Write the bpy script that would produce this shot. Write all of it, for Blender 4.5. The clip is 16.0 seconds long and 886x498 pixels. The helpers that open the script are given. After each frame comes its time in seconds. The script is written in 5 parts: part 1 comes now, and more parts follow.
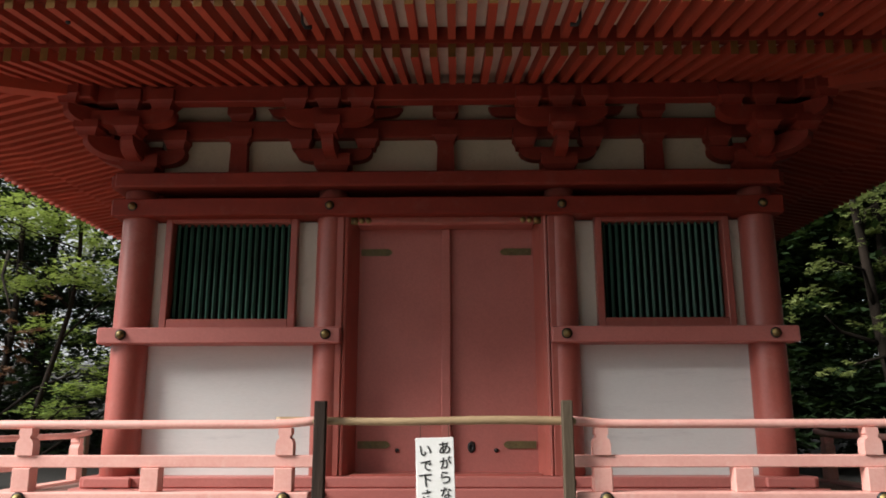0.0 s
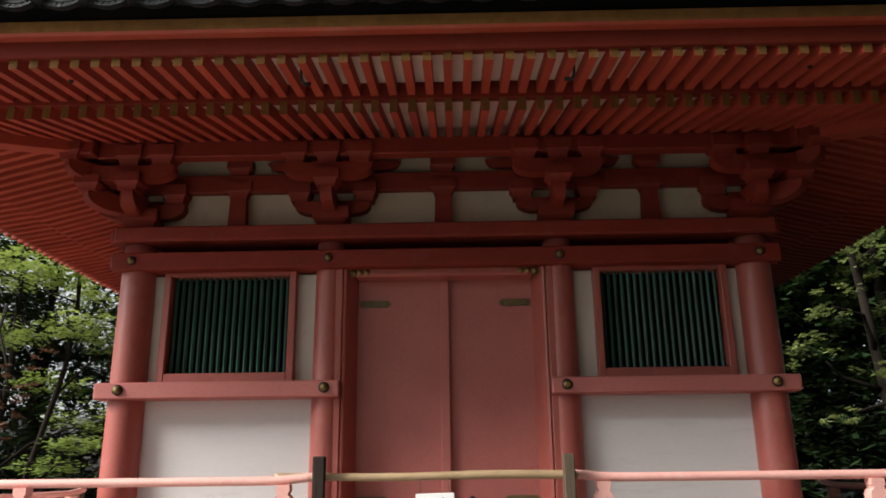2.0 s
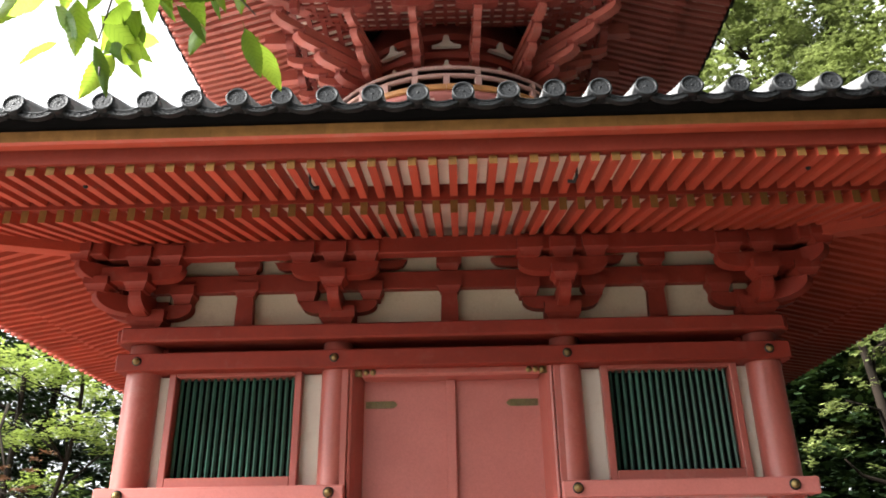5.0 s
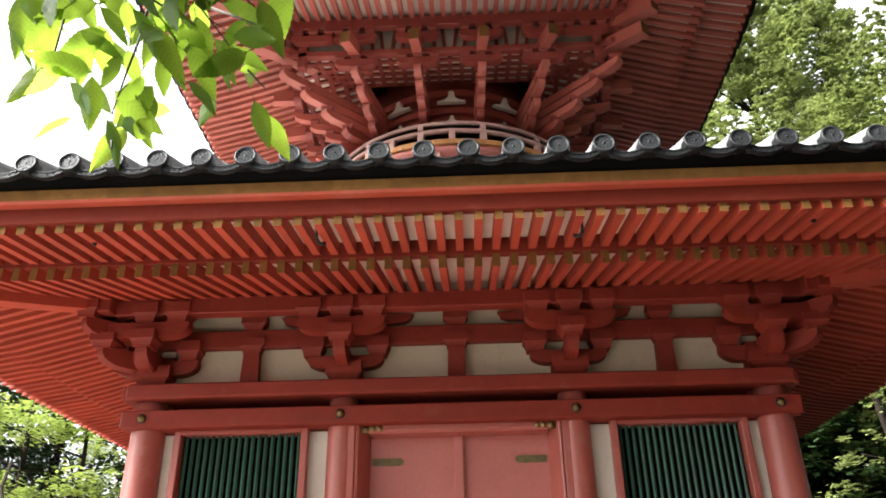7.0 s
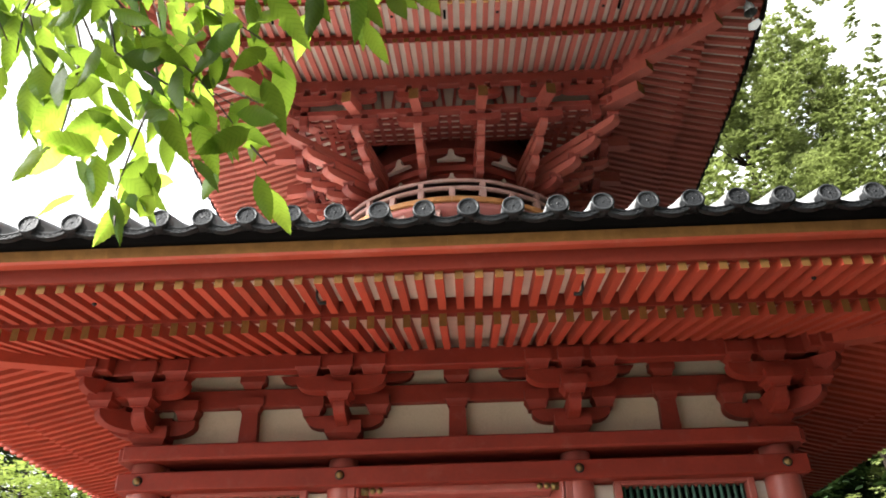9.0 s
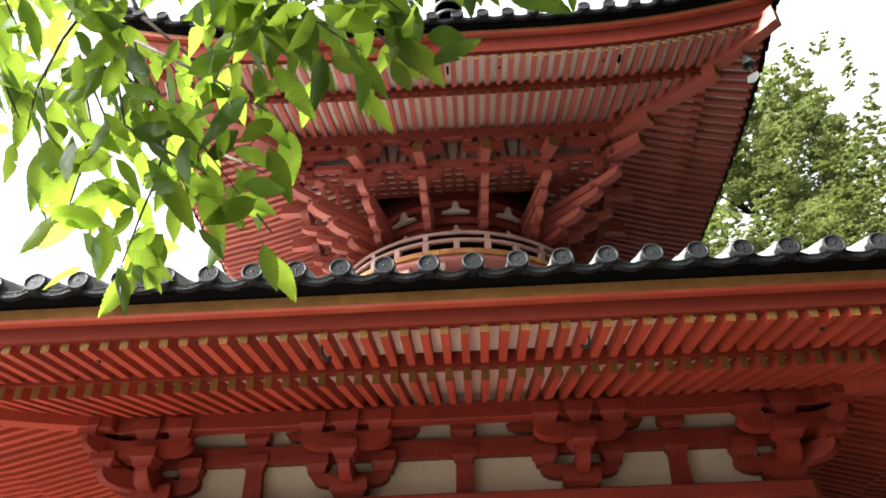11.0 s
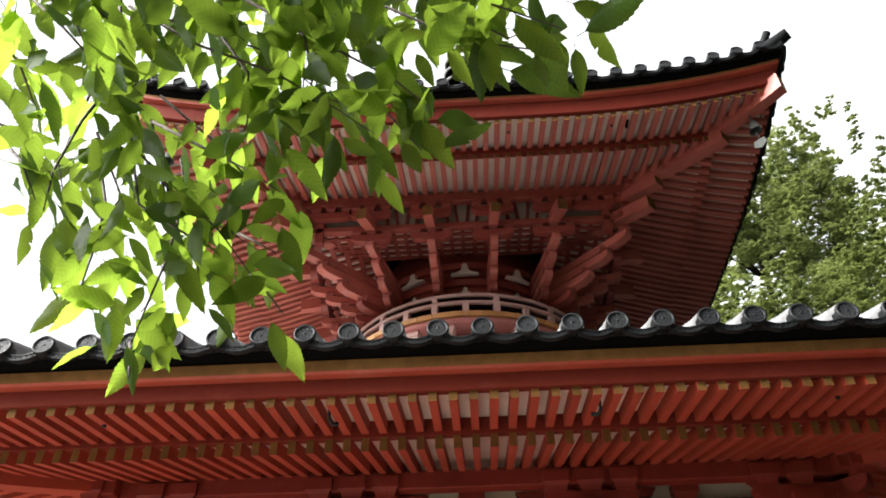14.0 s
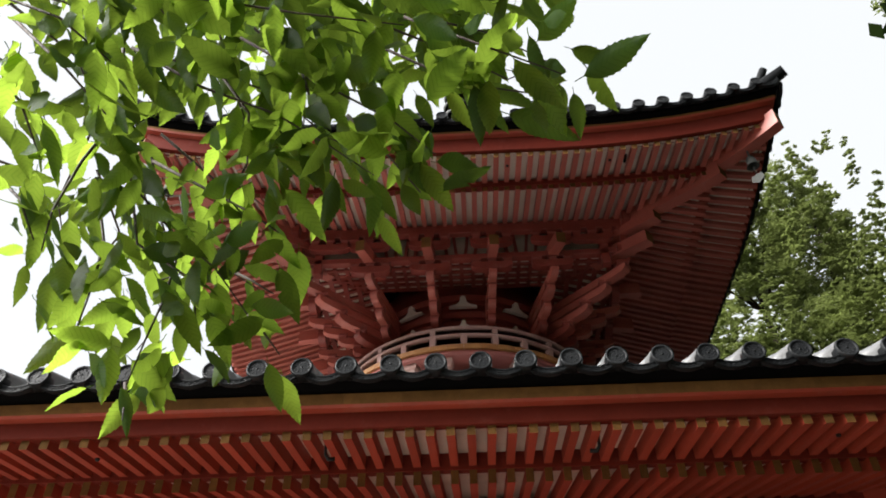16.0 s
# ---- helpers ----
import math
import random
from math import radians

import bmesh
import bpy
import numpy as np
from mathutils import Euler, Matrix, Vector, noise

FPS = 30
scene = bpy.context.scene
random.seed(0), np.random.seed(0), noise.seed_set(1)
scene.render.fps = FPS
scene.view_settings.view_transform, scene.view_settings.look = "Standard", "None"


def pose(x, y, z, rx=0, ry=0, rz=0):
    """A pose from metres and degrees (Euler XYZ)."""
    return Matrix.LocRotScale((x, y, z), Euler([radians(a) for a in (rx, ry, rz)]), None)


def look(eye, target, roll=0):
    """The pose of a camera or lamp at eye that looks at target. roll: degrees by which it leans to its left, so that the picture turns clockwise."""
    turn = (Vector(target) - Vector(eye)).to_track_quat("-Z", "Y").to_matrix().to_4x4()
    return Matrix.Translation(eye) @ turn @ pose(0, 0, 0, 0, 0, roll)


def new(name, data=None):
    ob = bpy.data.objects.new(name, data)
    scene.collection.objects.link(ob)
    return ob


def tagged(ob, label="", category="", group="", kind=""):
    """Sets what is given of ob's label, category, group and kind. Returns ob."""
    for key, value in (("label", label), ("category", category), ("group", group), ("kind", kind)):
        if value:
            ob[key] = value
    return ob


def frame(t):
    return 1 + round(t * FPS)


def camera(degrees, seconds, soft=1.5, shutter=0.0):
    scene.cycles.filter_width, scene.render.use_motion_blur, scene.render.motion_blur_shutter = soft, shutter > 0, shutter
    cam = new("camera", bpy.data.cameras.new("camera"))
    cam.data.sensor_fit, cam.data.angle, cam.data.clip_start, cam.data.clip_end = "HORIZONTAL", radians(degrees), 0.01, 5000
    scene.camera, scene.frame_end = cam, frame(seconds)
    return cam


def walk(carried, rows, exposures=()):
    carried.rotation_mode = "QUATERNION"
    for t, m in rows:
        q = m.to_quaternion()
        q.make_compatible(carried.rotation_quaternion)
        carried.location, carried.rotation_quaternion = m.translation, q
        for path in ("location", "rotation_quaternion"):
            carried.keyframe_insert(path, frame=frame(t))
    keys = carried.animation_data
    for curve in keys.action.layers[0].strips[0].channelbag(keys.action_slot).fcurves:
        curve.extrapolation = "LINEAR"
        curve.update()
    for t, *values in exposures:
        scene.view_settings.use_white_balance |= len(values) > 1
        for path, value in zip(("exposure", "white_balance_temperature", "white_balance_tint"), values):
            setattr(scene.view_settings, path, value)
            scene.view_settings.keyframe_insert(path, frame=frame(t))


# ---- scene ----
cam = camera(60.17, 16.0, 1.8)
PATH = [
    (0.0, pose(0.076, -5.545, 1.632, 102.54, 0.10, 1.03)),
    (0.5, pose(0.076, -5.547, 1.635, 103.14, 0.18, 1.05)),
    (1.0, pose(0.076, -5.550, 1.640, 103.98, 0.30, 1.05)),
    (1.5, pose(0.076, -5.554, 1.645, 105.00, 0.46, 1.04)),
    (2.0, pose(0.077, -5.559, 1.652, 106.14, 0.66, 1.06)),
    (2.5, pose(0.077, -5.563, 1.659, 107.39, 0.83, 1.10)),
    (3.0, pose(0.077, -5.568, 1.666, 108.68, 0.83, 1.12)),
    (3.5, pose(0.077, -5.573, 1.673, 109.91, 0.86, 1.23)),
    (4.0, pose(0.077, -5.578, 1.680, 111.06, 0.85, 1.32)),
    (6.5, pose(0.078, -5.596, 1.707, 115.87, 0.88, 2.09)),
    (7.0, pose(0.078, -5.600, 1.712, 116.89, 0.94, 2.18)),
    (7.5, pose(0.079, -5.604, 1.718, 117.96, 0.98, 2.22)),
    (8.0, pose(0.079, -5.608, 1.724, 119.02, 1.04, 2.22)),
    (8.5, pose(0.079, -5.612, 1.730, 120.00, 1.10, 2.25)),
    (9.0, pose(0.079, -5.616, 1.735, 120.93, 1.14, 2.32)),
    (11.5, pose(0.080, -5.633, 1.761, 125.48, 1.43, 3.06)),
    (12.0, pose(0.080, -5.636, 1.765, 126.22, 1.38, 3.16)),
    (12.5, pose(0.080, -5.639, 1.769, 126.97, 1.20, 3.16)),
    (13.0, pose(0.080, -5.642, 1.773, 127.66, 1.03, 3.19)),
    (13.5, pose(0.080, -5.644, 1.777, 128.39, 0.89, 3.26)),
    (14.0, pose(0.080, -5.647, 1.781, 129.12, 0.76, 3.30)),
    (14.5, pose(0.081, -5.650, 1.785, 129.80, 0.66, 3.35)),
    (15.0, pose(0.081, -5.652, 1.789, 130.45, 0.64, 3.25)),
    (15.5, pose(0.081, -5.655, 1.792, 131.10, 0.83, 3.20)),
    (16.0, pose(0.081, -5.656, 1.794, 131.43, 0.53, 2.97)),
]
EXPOSURES = [(0.0, 0.55), (2.2, 0.75), (3.0, 1.42), (3.5, 1.84), (4.0, 2.16), (9.0, 2.37), (12.5, 1.98), (14.5, 1.52), (15.0, 1.36), (16.0, 1.0)]
walk(cam, PATH, EXPOSURES)

# ---- world, sun ----
SUN_ELEV, SUN_AZ = radians(35), radians(-113)   # azimuth from +y towards +x
world = bpy.data.worlds.new("sky")
scene.world = world
world.use_nodes = True
wn, wl = world.node_tree.nodes, world.node_tree.links
sky = wn.new("ShaderNodeTexSky")
sky.sky_type, sky.sun_disc = "NISHITA", False
sky.sun_elevation, sky.sun_rotation = SUN_ELEV, SUN_AZ
sky.air_density, sky.dust_density, sky.ozone_density = 1.0, 6.0, 0.6
hs = wn.new("ShaderNodeHueSaturation")
hs.inputs["Saturation"].default_value = 0.22
wl.new(sky.outputs[0], hs.inputs["Color"])
veil = wn.new("ShaderNodeMix")              # thin white cloud over the whole sky
veil.data_type = "RGBA"
veil.inputs[0].default_value = 0.7
veil.inputs[7].default_value = (9.6, 9.9, 10.2, 1)
wl.new(hs.outputs[0], veil.inputs[6])
wl.new(veil.outputs[2], wn["Background"].inputs["Color"])
wn["Background"].inputs["Strength"].default_value = 0.066
sun = new("sun", bpy.data.lights.new("sun", "SUN"))
sun.data.energy, sun.data.angle, sun.data.color = 5.0, radians(28), (1.0, 0.985, 0.96)
sd = Vector((math.sin(SUN_AZ) * math.cos(SUN_ELEV), math.cos(SUN_AZ) * math.cos(SUN_ELEV), math.sin(SUN_ELEV)))
sun.matrix_world = look(sd * 60, (0, 0, 0))


# ---- materials ----
def mat(name, base, dark, rough=0.6, scale=6.0, fine=60.0, bump=0.15, metal=0.0, spread=0.5, stretch=(1, 1, 1), worn=None, vary=0.0, spec=0.5):
    """Procedural surface: two colours mixed at two scales, a little relief, optional worn patches of a third colour."""
    m = bpy.data.materials.new(name)
    m.use_nodes = True
    n, l = m.node_tree.nodes, m.node_tree.links
    b = n["Principled BSDF"]
    b.inputs["Metallic"].default_value = metal
    b.inputs["Specular IOR Level"].default_value = spec
    co = n.new("ShaderNodeNewGeometry")
    mp = n.new("ShaderNodeMapping")
    mp.inputs["Scale"].default_value = stretch
    l.new(co.outputs["Position"], mp.inputs[0])
    big, small = n.new("ShaderNodeTexNoise"), n.new("ShaderNodeTexNoise")
    for t, s, d in ((big, scale, 4), (small, fine, 3)):
        t.inputs["Scale"].default_value, t.inputs["Detail"].default_value = s, d
        l.new(mp.outputs[0], t.inputs["Vector"])
    r1 = n.new("ShaderNodeMapRange")
    r1.inputs[1].default_value, r1.inputs[2].default_value = 0.5 - spread / 2, 0.5 + spread / 2
    l.new(big.outputs["Fac"], r1.inputs[0])
    mx = n.new("ShaderNodeMix")
    mx.data_type = "RGBA"
    mx.inputs[6].default_value, mx.inputs[7].default_value = (*dark, 1), (*base, 1)
    l.new(r1.outputs[0], mx.inputs[0])
    mf = n.new("ShaderNodeMix")
    mf.data_type, mf.blend_type = "RGBA", "OVERLAY"
    mf.inputs[0].default_value = 0.16
    l.new(mx.outputs[2], mf.inputs[6])
    l.new(small.outputs["Fac"], mf.inputs[7])
    out = mf.outputs[2]
    if worn:
        wnz = n.new("ShaderNodeTexNoise")
        wnz.inputs["Scale"].default_value, wnz.inputs["Detail"].default_value, wnz.inputs["Roughness"].default_value = scale * 2.7, 8, 0.7
        l.new(mp.outputs[0], wnz.inputs["Vector"])
        rw = n.new("ShaderNodeMapRange")
        rw.inputs[1].default_value, rw.inputs[2].default_value, rw.inputs[4].default_value = 0.56, 0.72, 0.7
        l.new(wnz.outputs["Fac"], rw.inputs[0])
        mw = n.new("ShaderNodeMix")
        mw.data_type = "RGBA"
        l.new(rw.outputs[0], mw.inputs[0])
        l.new(out, mw.inputs[6])
        mw.inputs[7].default_value = (*worn, 1)
        out = mw.outputs[2]
    if vary:
        oi, hv = n.new("ShaderNodeObjectInfo"), n.new("ShaderNodeHueSaturation")
        rv = n.new("ShaderNodeMapRange")
        rv.inputs[3].default_value, rv.inputs[4].default_value = 1 - vary, 1 + vary
        l.new(oi.outputs["Random"], rv.inputs[0])
        l.new(rv.outputs[0], hv.inputs["Value"])
        l.new(out, hv.inputs["Color"])
        out = hv.outputs[0]
    l.new(out, b.inputs["Base Color"])
    rr = n.new("ShaderNodeMapRange")
    rr.inputs[3].default_value, rr.inputs[4].default_value = max(rough - 0.12, 0.02), min(rough + 0.12, 1)
    l.new(small.outputs["Fac"], rr.inputs[0])
    l.new(rr.outputs[0], b.inputs["Roughness"])
    bp = n.new("ShaderNodeBump")
    bp.inputs["Strength"].default_value, bp.inputs["Distance"].default_value = bump, 0.01
    l.new(small.outputs["Fac"], bp.inputs["Height"])
    l.new(bp.outputs[0], b.inputs["Normal"])
    return m


def leaf_mat(name, base, dark, through_col, scale, share=0.5, vary=0.25):
    """Leaf: diffuse front with light coming through it."""
    m = mat(name, base, dark, rough=0.5, scale=scale, fine=scale * 9, bump=0.2, vary=vary, spec=0.14)
    n, l = m.node_tree.nodes, m.node_tree.links
    if not vary:                             # joined leaves differ one by one
        b, ge, hv, rv = n["Principled BSDF"], n.new("ShaderNodeNewGeometry"), n.new("ShaderNodeHueSaturation"), n.new("ShaderNodeMapRange")
        src = b.inputs["Base Color"].links[0].from_socket
        rv.inputs[3].default_value, rv.inputs[4].default_value = 0.45, 1.5
        l.new(ge.outputs["Random Per Island"], rv.inputs[0])
        l.new(rv.outputs[0], hv.inputs["Value"])
        l.new(src, hv.inputs["Color"])
        l.new(hv.outputs[0], b.inputs["Base Color"])
    tr, mix = n.new("ShaderNodeBsdfTranslucent"), n.new("ShaderNodeMixShader")
    mix.inputs[0].default_value = share
    tn, tm = n.new("ShaderNodeTexNoise"), n.new("ShaderNodeMix")
    tn.inputs["Scale"].default_value = scale * 0.5
    gp = n.new("ShaderNodeNewGeometry")
    l.new(gp.outputs["Position"], tn.inputs["Vector"])
    tm.data_type = "RGBA"
    tm.inputs[6].default_value = (*(c * 0.3 for c in through_col), 1)
    tm.inputs[7].default_value = (*(c * 1.15 for c in through_col), 1)
    l.new(tn.outputs["Fac"], tm.inputs[0])
    if vary:                                 # side veins, slanting from the midrib
        tc, sx, ab, sc, su, fr, gt = (n.new(k) for k in ("ShaderNodeTexCoord", "ShaderNodeSeparateXYZ", "ShaderNodeMath", "ShaderNodeMath", "ShaderNodeMath", "ShaderNodeMath", "ShaderNodeMath"))
        l.new(tc.outputs["Object"], sx.inputs[0])
        ab.operation, sc.operation, su.operation, fr.operation, gt.operation = "ABSOLUTE", "MULTIPLY_ADD", "MULTIPLY", "FRACT", "LESS_THAN"
        l.new(sx.outputs[0], ab.inputs[0])
        l.new(ab.outputs[0], sc.inputs[0])
        sc.inputs[1].default_value = -0.9
        l.new(sx.outputs[1], sc.inputs[2])
        l.new(sc.outputs[0], su.inputs[0])
        su.inputs[1].default_value = 11.0
        l.new(su.outputs[0], fr.inputs[0])
        l.new(fr.outputs[0], gt.inputs[0])
        gt.inputs[1].default_value = 0.16
        vm = n.new("ShaderNodeMix")
        vm.data_type, vm.blend_type = "RGBA", "MULTIPLY"
        ml = n.new("ShaderNodeMath")
        ml.operation = "MULTIPLY"
        ml.inputs[1].default_value = 0.5
        l.new(gt.outputs[0], ml.inputs[0])
        l.new(ml.outputs[0], vm.inputs[0])
        l.new(tm.outputs[2], vm.inputs[6])
        vm.inputs[7].default_value = (0.55, 0.62, 0.4, 1)
        # leaf by leaf, thicker or thinner
        oi, gi, ad, fc, mr, hx = (n.new(k) for k in ("ShaderNodeObjectInfo", "ShaderNodeNewGeometry", "ShaderNodeMath", "ShaderNodeMath", "ShaderNodeMapRange", "ShaderNodeHueSaturation"))
        fc.operation = "FRACT"
        l.new(oi.outputs["Random"], ad.inputs[0])
        l.new(gi.outputs["Random Per Island"], ad.inputs[1])
        l.new(ad.outputs[0], fc.inputs[0])
        l.new(fc.outputs[0], mr.inputs[0])
        mr.inputs[3].default_value, mr.inputs[4].default_value = 0.22, 1.05
        l.new(mr.outputs[0], hx.inputs["Value"])
        l.new(vm.outputs[2], hx.inputs["Color"])
        l.new(hx.outputs[0], tr.inputs[0])
    else:
        l.new(tm.outputs[2], tr.inputs[0])
    l.new(n["Principled BSDF"].outputs[0], mix.inputs[1])
    l.new(tr.outputs[0], mix.inputs[2])
    l.new(mix.outputs[0], n["Material Output"].inputs["Surface"])
    return m


# One vermilion: RED darkened for shaded faces, RAFT kept lighter for lit undersides.
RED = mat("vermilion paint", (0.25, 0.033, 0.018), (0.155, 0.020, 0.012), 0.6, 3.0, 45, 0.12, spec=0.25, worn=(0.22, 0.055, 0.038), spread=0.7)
RAFT = mat("rafter vermilion", (0.42, 0.068, 0.035), (0.305, 0.045, 0.025), 0.55, 3.5, 50, 0.12, spec=0.25, worn=(0.35, 0.08, 0.055), vary=0.12, spread=0.7)
FADED = mat("faded vermilion", (0.49, 0.168, 0.143), (0.38, 0.118, 0.099), 0.45, 2.2, 70, 0.05, spec=0.4, worn=(0.39, 0.14, 0.12), spread=0.8)
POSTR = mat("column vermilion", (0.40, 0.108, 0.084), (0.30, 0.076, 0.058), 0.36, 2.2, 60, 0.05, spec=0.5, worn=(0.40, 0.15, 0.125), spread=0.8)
# Faded paint; UPRED lowered for bracket shade, UPRAFT kept light for lit undersides.
UPRED = mat("sun-faded vermilion", (0.36, 0.070, 0.047), (0.24, 0.042, 0.030), 0.42, 3.0, 45, 0.12, spec=0.5, worn=(0.36, 0.12, 0.09), spread=0.7)
UPRAFT = mat("sun-faded and lit-underside vermilion", (0.56, 0.15, 0.105), (0.44, 0.105, 0.075), 0.42, 3.5, 50, 0.12, spec=0.5, worn=(0.46, 0.18, 0.14), vary=0.12, spread=0.7)
PALER = mat("bleached balcony paint", (0.60, 0.36, 0.31), (0.46, 0.26, 0.22), 0.55, 4.0, 60, 0.15, worn=(0.62, 0.50, 0.45), spread=0.8)
FLOORW = mat("worn veranda boards", (0.27, 0.16, 0.13), (0.17, 0.10, 0.08), 0.7, 3.0, 60, 0.2, worn=(0.16, 0.12, 0.10), spread=0.8)
RAILR = mat("weathered pale vermilion", (0.79, 0.43, 0.37), (0.66, 0.31, 0.26), 0.55, 4.0, 60, 0.035, worn=(0.77, 0.49, 0.43), spread=0.8)
ORANGE = mat("lit board-edge vermilion", (0.46, 0.066, 0.030), (0.34, 0.046, 0.022), 0.55, 2.0, 40, 0.1, worn=(0.42, 0.10, 0.06))
OCHRE = mat("yellow ochre paint", (0.24, 0.115, 0.034), (0.15, 0.072, 0.022), 0.75, 12.0, 80, 0.15, spec=0.12, worn=(0.17, 0.085, 0.03), vary=0.15)
PLASTER = mat("white lime plaster", (0.73, 0.715, 0.69), (0.62, 0.61, 0.59), 0.85, 2.2, 140, 0.08, worn=(0.52, 0.51, 0.50), spread=0.7, stretch=(0.22, 0.22, 1.6))
STRIP = mat("stained plaster", (0.62, 0.57, 0.49), (0.48, 0.43, 0.36), 0.85, 2.0, 140, 0.06, worn=(0.42, 0.37, 0.30), spread=0.8)
# yellowing is the plaster's own; its darker tone stands in for eave shade
OLDPLASTER = mat("yellowed and shaded plaster", (0.58, 0.49, 0.36), (0.46, 0.385, 0.275), 0.85, 1.6, 120, 0.04, worn=(0.38, 0.31, 0.22), spread=0.8)
BOARD = mat("whitened boards", (0.80, 0.69, 0.58), (0.66, 0.56, 0.46), 0.8, 4.0, 60, 0.1)
GREEN = mat("dark green paint", (0.030, 0.105, 0.072), (0.018, 0.065, 0.045), 0.5, 9.0, 90, 0.1, vary=0.2)
DARK = mat("near-black painted shade", (0.006, 0.005, 0.005), (0.003, 0.003, 0.003), 0.9, 3.0, 30, 0.0, spec=0.05)
DEEP = mat("shaded fascia vermilion", (0.20, 0.029, 0.016), (0.135, 0.020, 0.012), 0.7, 2.5, 45, 0.15, spec=0.1, worn=(0.20, 0.045, 0.03), spread=0.8)
# One smoked tile: shade put into the eave ends, sunlight into TILETOP.
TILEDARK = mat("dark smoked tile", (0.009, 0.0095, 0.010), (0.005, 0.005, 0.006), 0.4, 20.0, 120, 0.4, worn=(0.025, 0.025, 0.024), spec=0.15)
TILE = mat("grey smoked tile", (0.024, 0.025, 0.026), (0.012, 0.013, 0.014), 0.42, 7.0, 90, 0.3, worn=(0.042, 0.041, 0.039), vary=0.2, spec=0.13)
TILETOP = mat("weathered tile lightened as sunlit", (0.20, 0.20, 0.20), (0.12, 0.12, 0.12), 0.4, 5.0, 70, 0.3, worn=(0.28, 0.27, 0.25), vary=0.15)
BRASS = mat("tarnished brass", (0.34, 0.25, 0.09), (0.08, 0.06, 0.03), 0.48, 30.0, 120, 0.2, metal=0.8)
VERDIGRIS = mat("dull green-brown brass", (0.17, 0.14, 0.055), (0.10, 0.075, 0.035), 0.55, 25.0, 120, 0.2, metal=0.25)
IRON = mat("black iron", (0.02, 0.018, 0.017), (0.01, 0.01, 0.01), 0.55, 30.0, 120, 0.2, metal=0.3)
AMBER = mat("amber-painted board ends", (0.55, 0.26, 0.08), (0.42, 0.17, 0.05), 0.6, 6.0, 60, 0.1, vary=0.15)
BRONZE = mat("weathered bronze", (0.11, 0.11, 0.10), (0.05, 0.055, 0.05), 0.65, 20.0, 120, 0.2, metal=0.35)
BAMBOO = mat("dry bamboo", (0.43, 0.30, 0.165), (0.30, 0.20, 0.11), 0.45, 14.0, 120, 0.1, stretch=(0.2, 1, 1), worn=(0.20, 0.13, 0.06))
OLDWOOD = mat("old dark wood", (0.055, 0.036, 0.027), (0.025, 0.018, 0.015), 0.85, 12.0, 90, 0.4, spec=0.12, stretch=(1, 1, 0.15))
GREYWOOD = mat("weathered grey wood", (0.11, 0.082, 0.055), (0.055, 0.042, 0.03), 0.85, 12.0, 90, 0.4, spec=0.12, stretch=(1, 1, 0.15))
PAPER = mat("white painted board", (0.80, 0.79, 0.76), (0.72, 0.71, 0.68), 0.6, 5.0, 60, 0.05)
INK = mat("black ink", (0.012, 0.012, 0.012), (0.02, 0.02, 0.02), 0.6, 30, 90, 0.0)
STONE = mat("granite", (0.33, 0.32, 0.30), (0.22, 0.21, 0.20), 0.8, 3.0, 90, 0.4)
GRAVEL = mat("pale gravel", (0.34, 0.315, 0.28), (0.24, 0.22, 0.195), 0.95, 0.7, 40, 0.5, spread=0.7)
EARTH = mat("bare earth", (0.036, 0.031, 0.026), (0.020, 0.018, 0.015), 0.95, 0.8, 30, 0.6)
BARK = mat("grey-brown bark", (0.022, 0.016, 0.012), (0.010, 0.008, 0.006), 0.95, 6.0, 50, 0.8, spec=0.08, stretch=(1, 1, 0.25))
TWIGM = mat("brown twig bark", (0.085, 0.055, 0.04), (0.04, 0.028, 0.022), 0.7, 30.0, 120, 0.4)
LEAF_NEAR = leaf_mat("near leaf", (0.045, 0.105, 0.012), (0.024, 0.062, 0.008), (0.54, 0.79, 0.085), 25.0, 0.62, 0.3)
LEAF_L = leaf_mat("maple foliage", (0.31, 0.39, 0.12), (0.13, 0.20, 0.05), (0.50, 0.62, 0.14), 0.9, 0.35, 0.0)
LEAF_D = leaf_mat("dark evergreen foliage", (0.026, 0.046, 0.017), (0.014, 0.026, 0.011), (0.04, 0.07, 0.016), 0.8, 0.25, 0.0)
LEAF_R = leaf_mat("olive-green foliage", (0.25, 0.285, 0.105), (0.095, 0.125, 0.045), (0.36, 0.43, 0.13), 0.7, 0.35, 0.0)
DEADLEAF = leaf_mat("dead brown leaves", (0.17, 0.09, 0.05), (0.09, 0.05, 0.03), (0.2, 0.1, 0.05), 2.0, 0.2, 0.0)


# ---- mesh helpers ----
def link(name, me, parent=None, label="", m=None):
    ob = new(name, me)
    ob.parent = parent
    if m is not None:
        ob.matrix_basis = m
    if label:
        tagged(ob, label)
    return ob


def mesh_of(name, bm, *mats):
    me = bpy.data.meshes.new(name)
    bmesh.ops.recalc_face_normals(bm, faces=bm.faces)
    bm.to_mesh(me)
    bm.free()
    for k in mats:
        me.materials.append(k)
    return me


def part(name, bm, material, parent, label="", m=None):
    mats = material if isinstance(material, (list, tuple)) else (material,)
    return link(name, mesh_of(name, bm, *mats), parent, label, m)


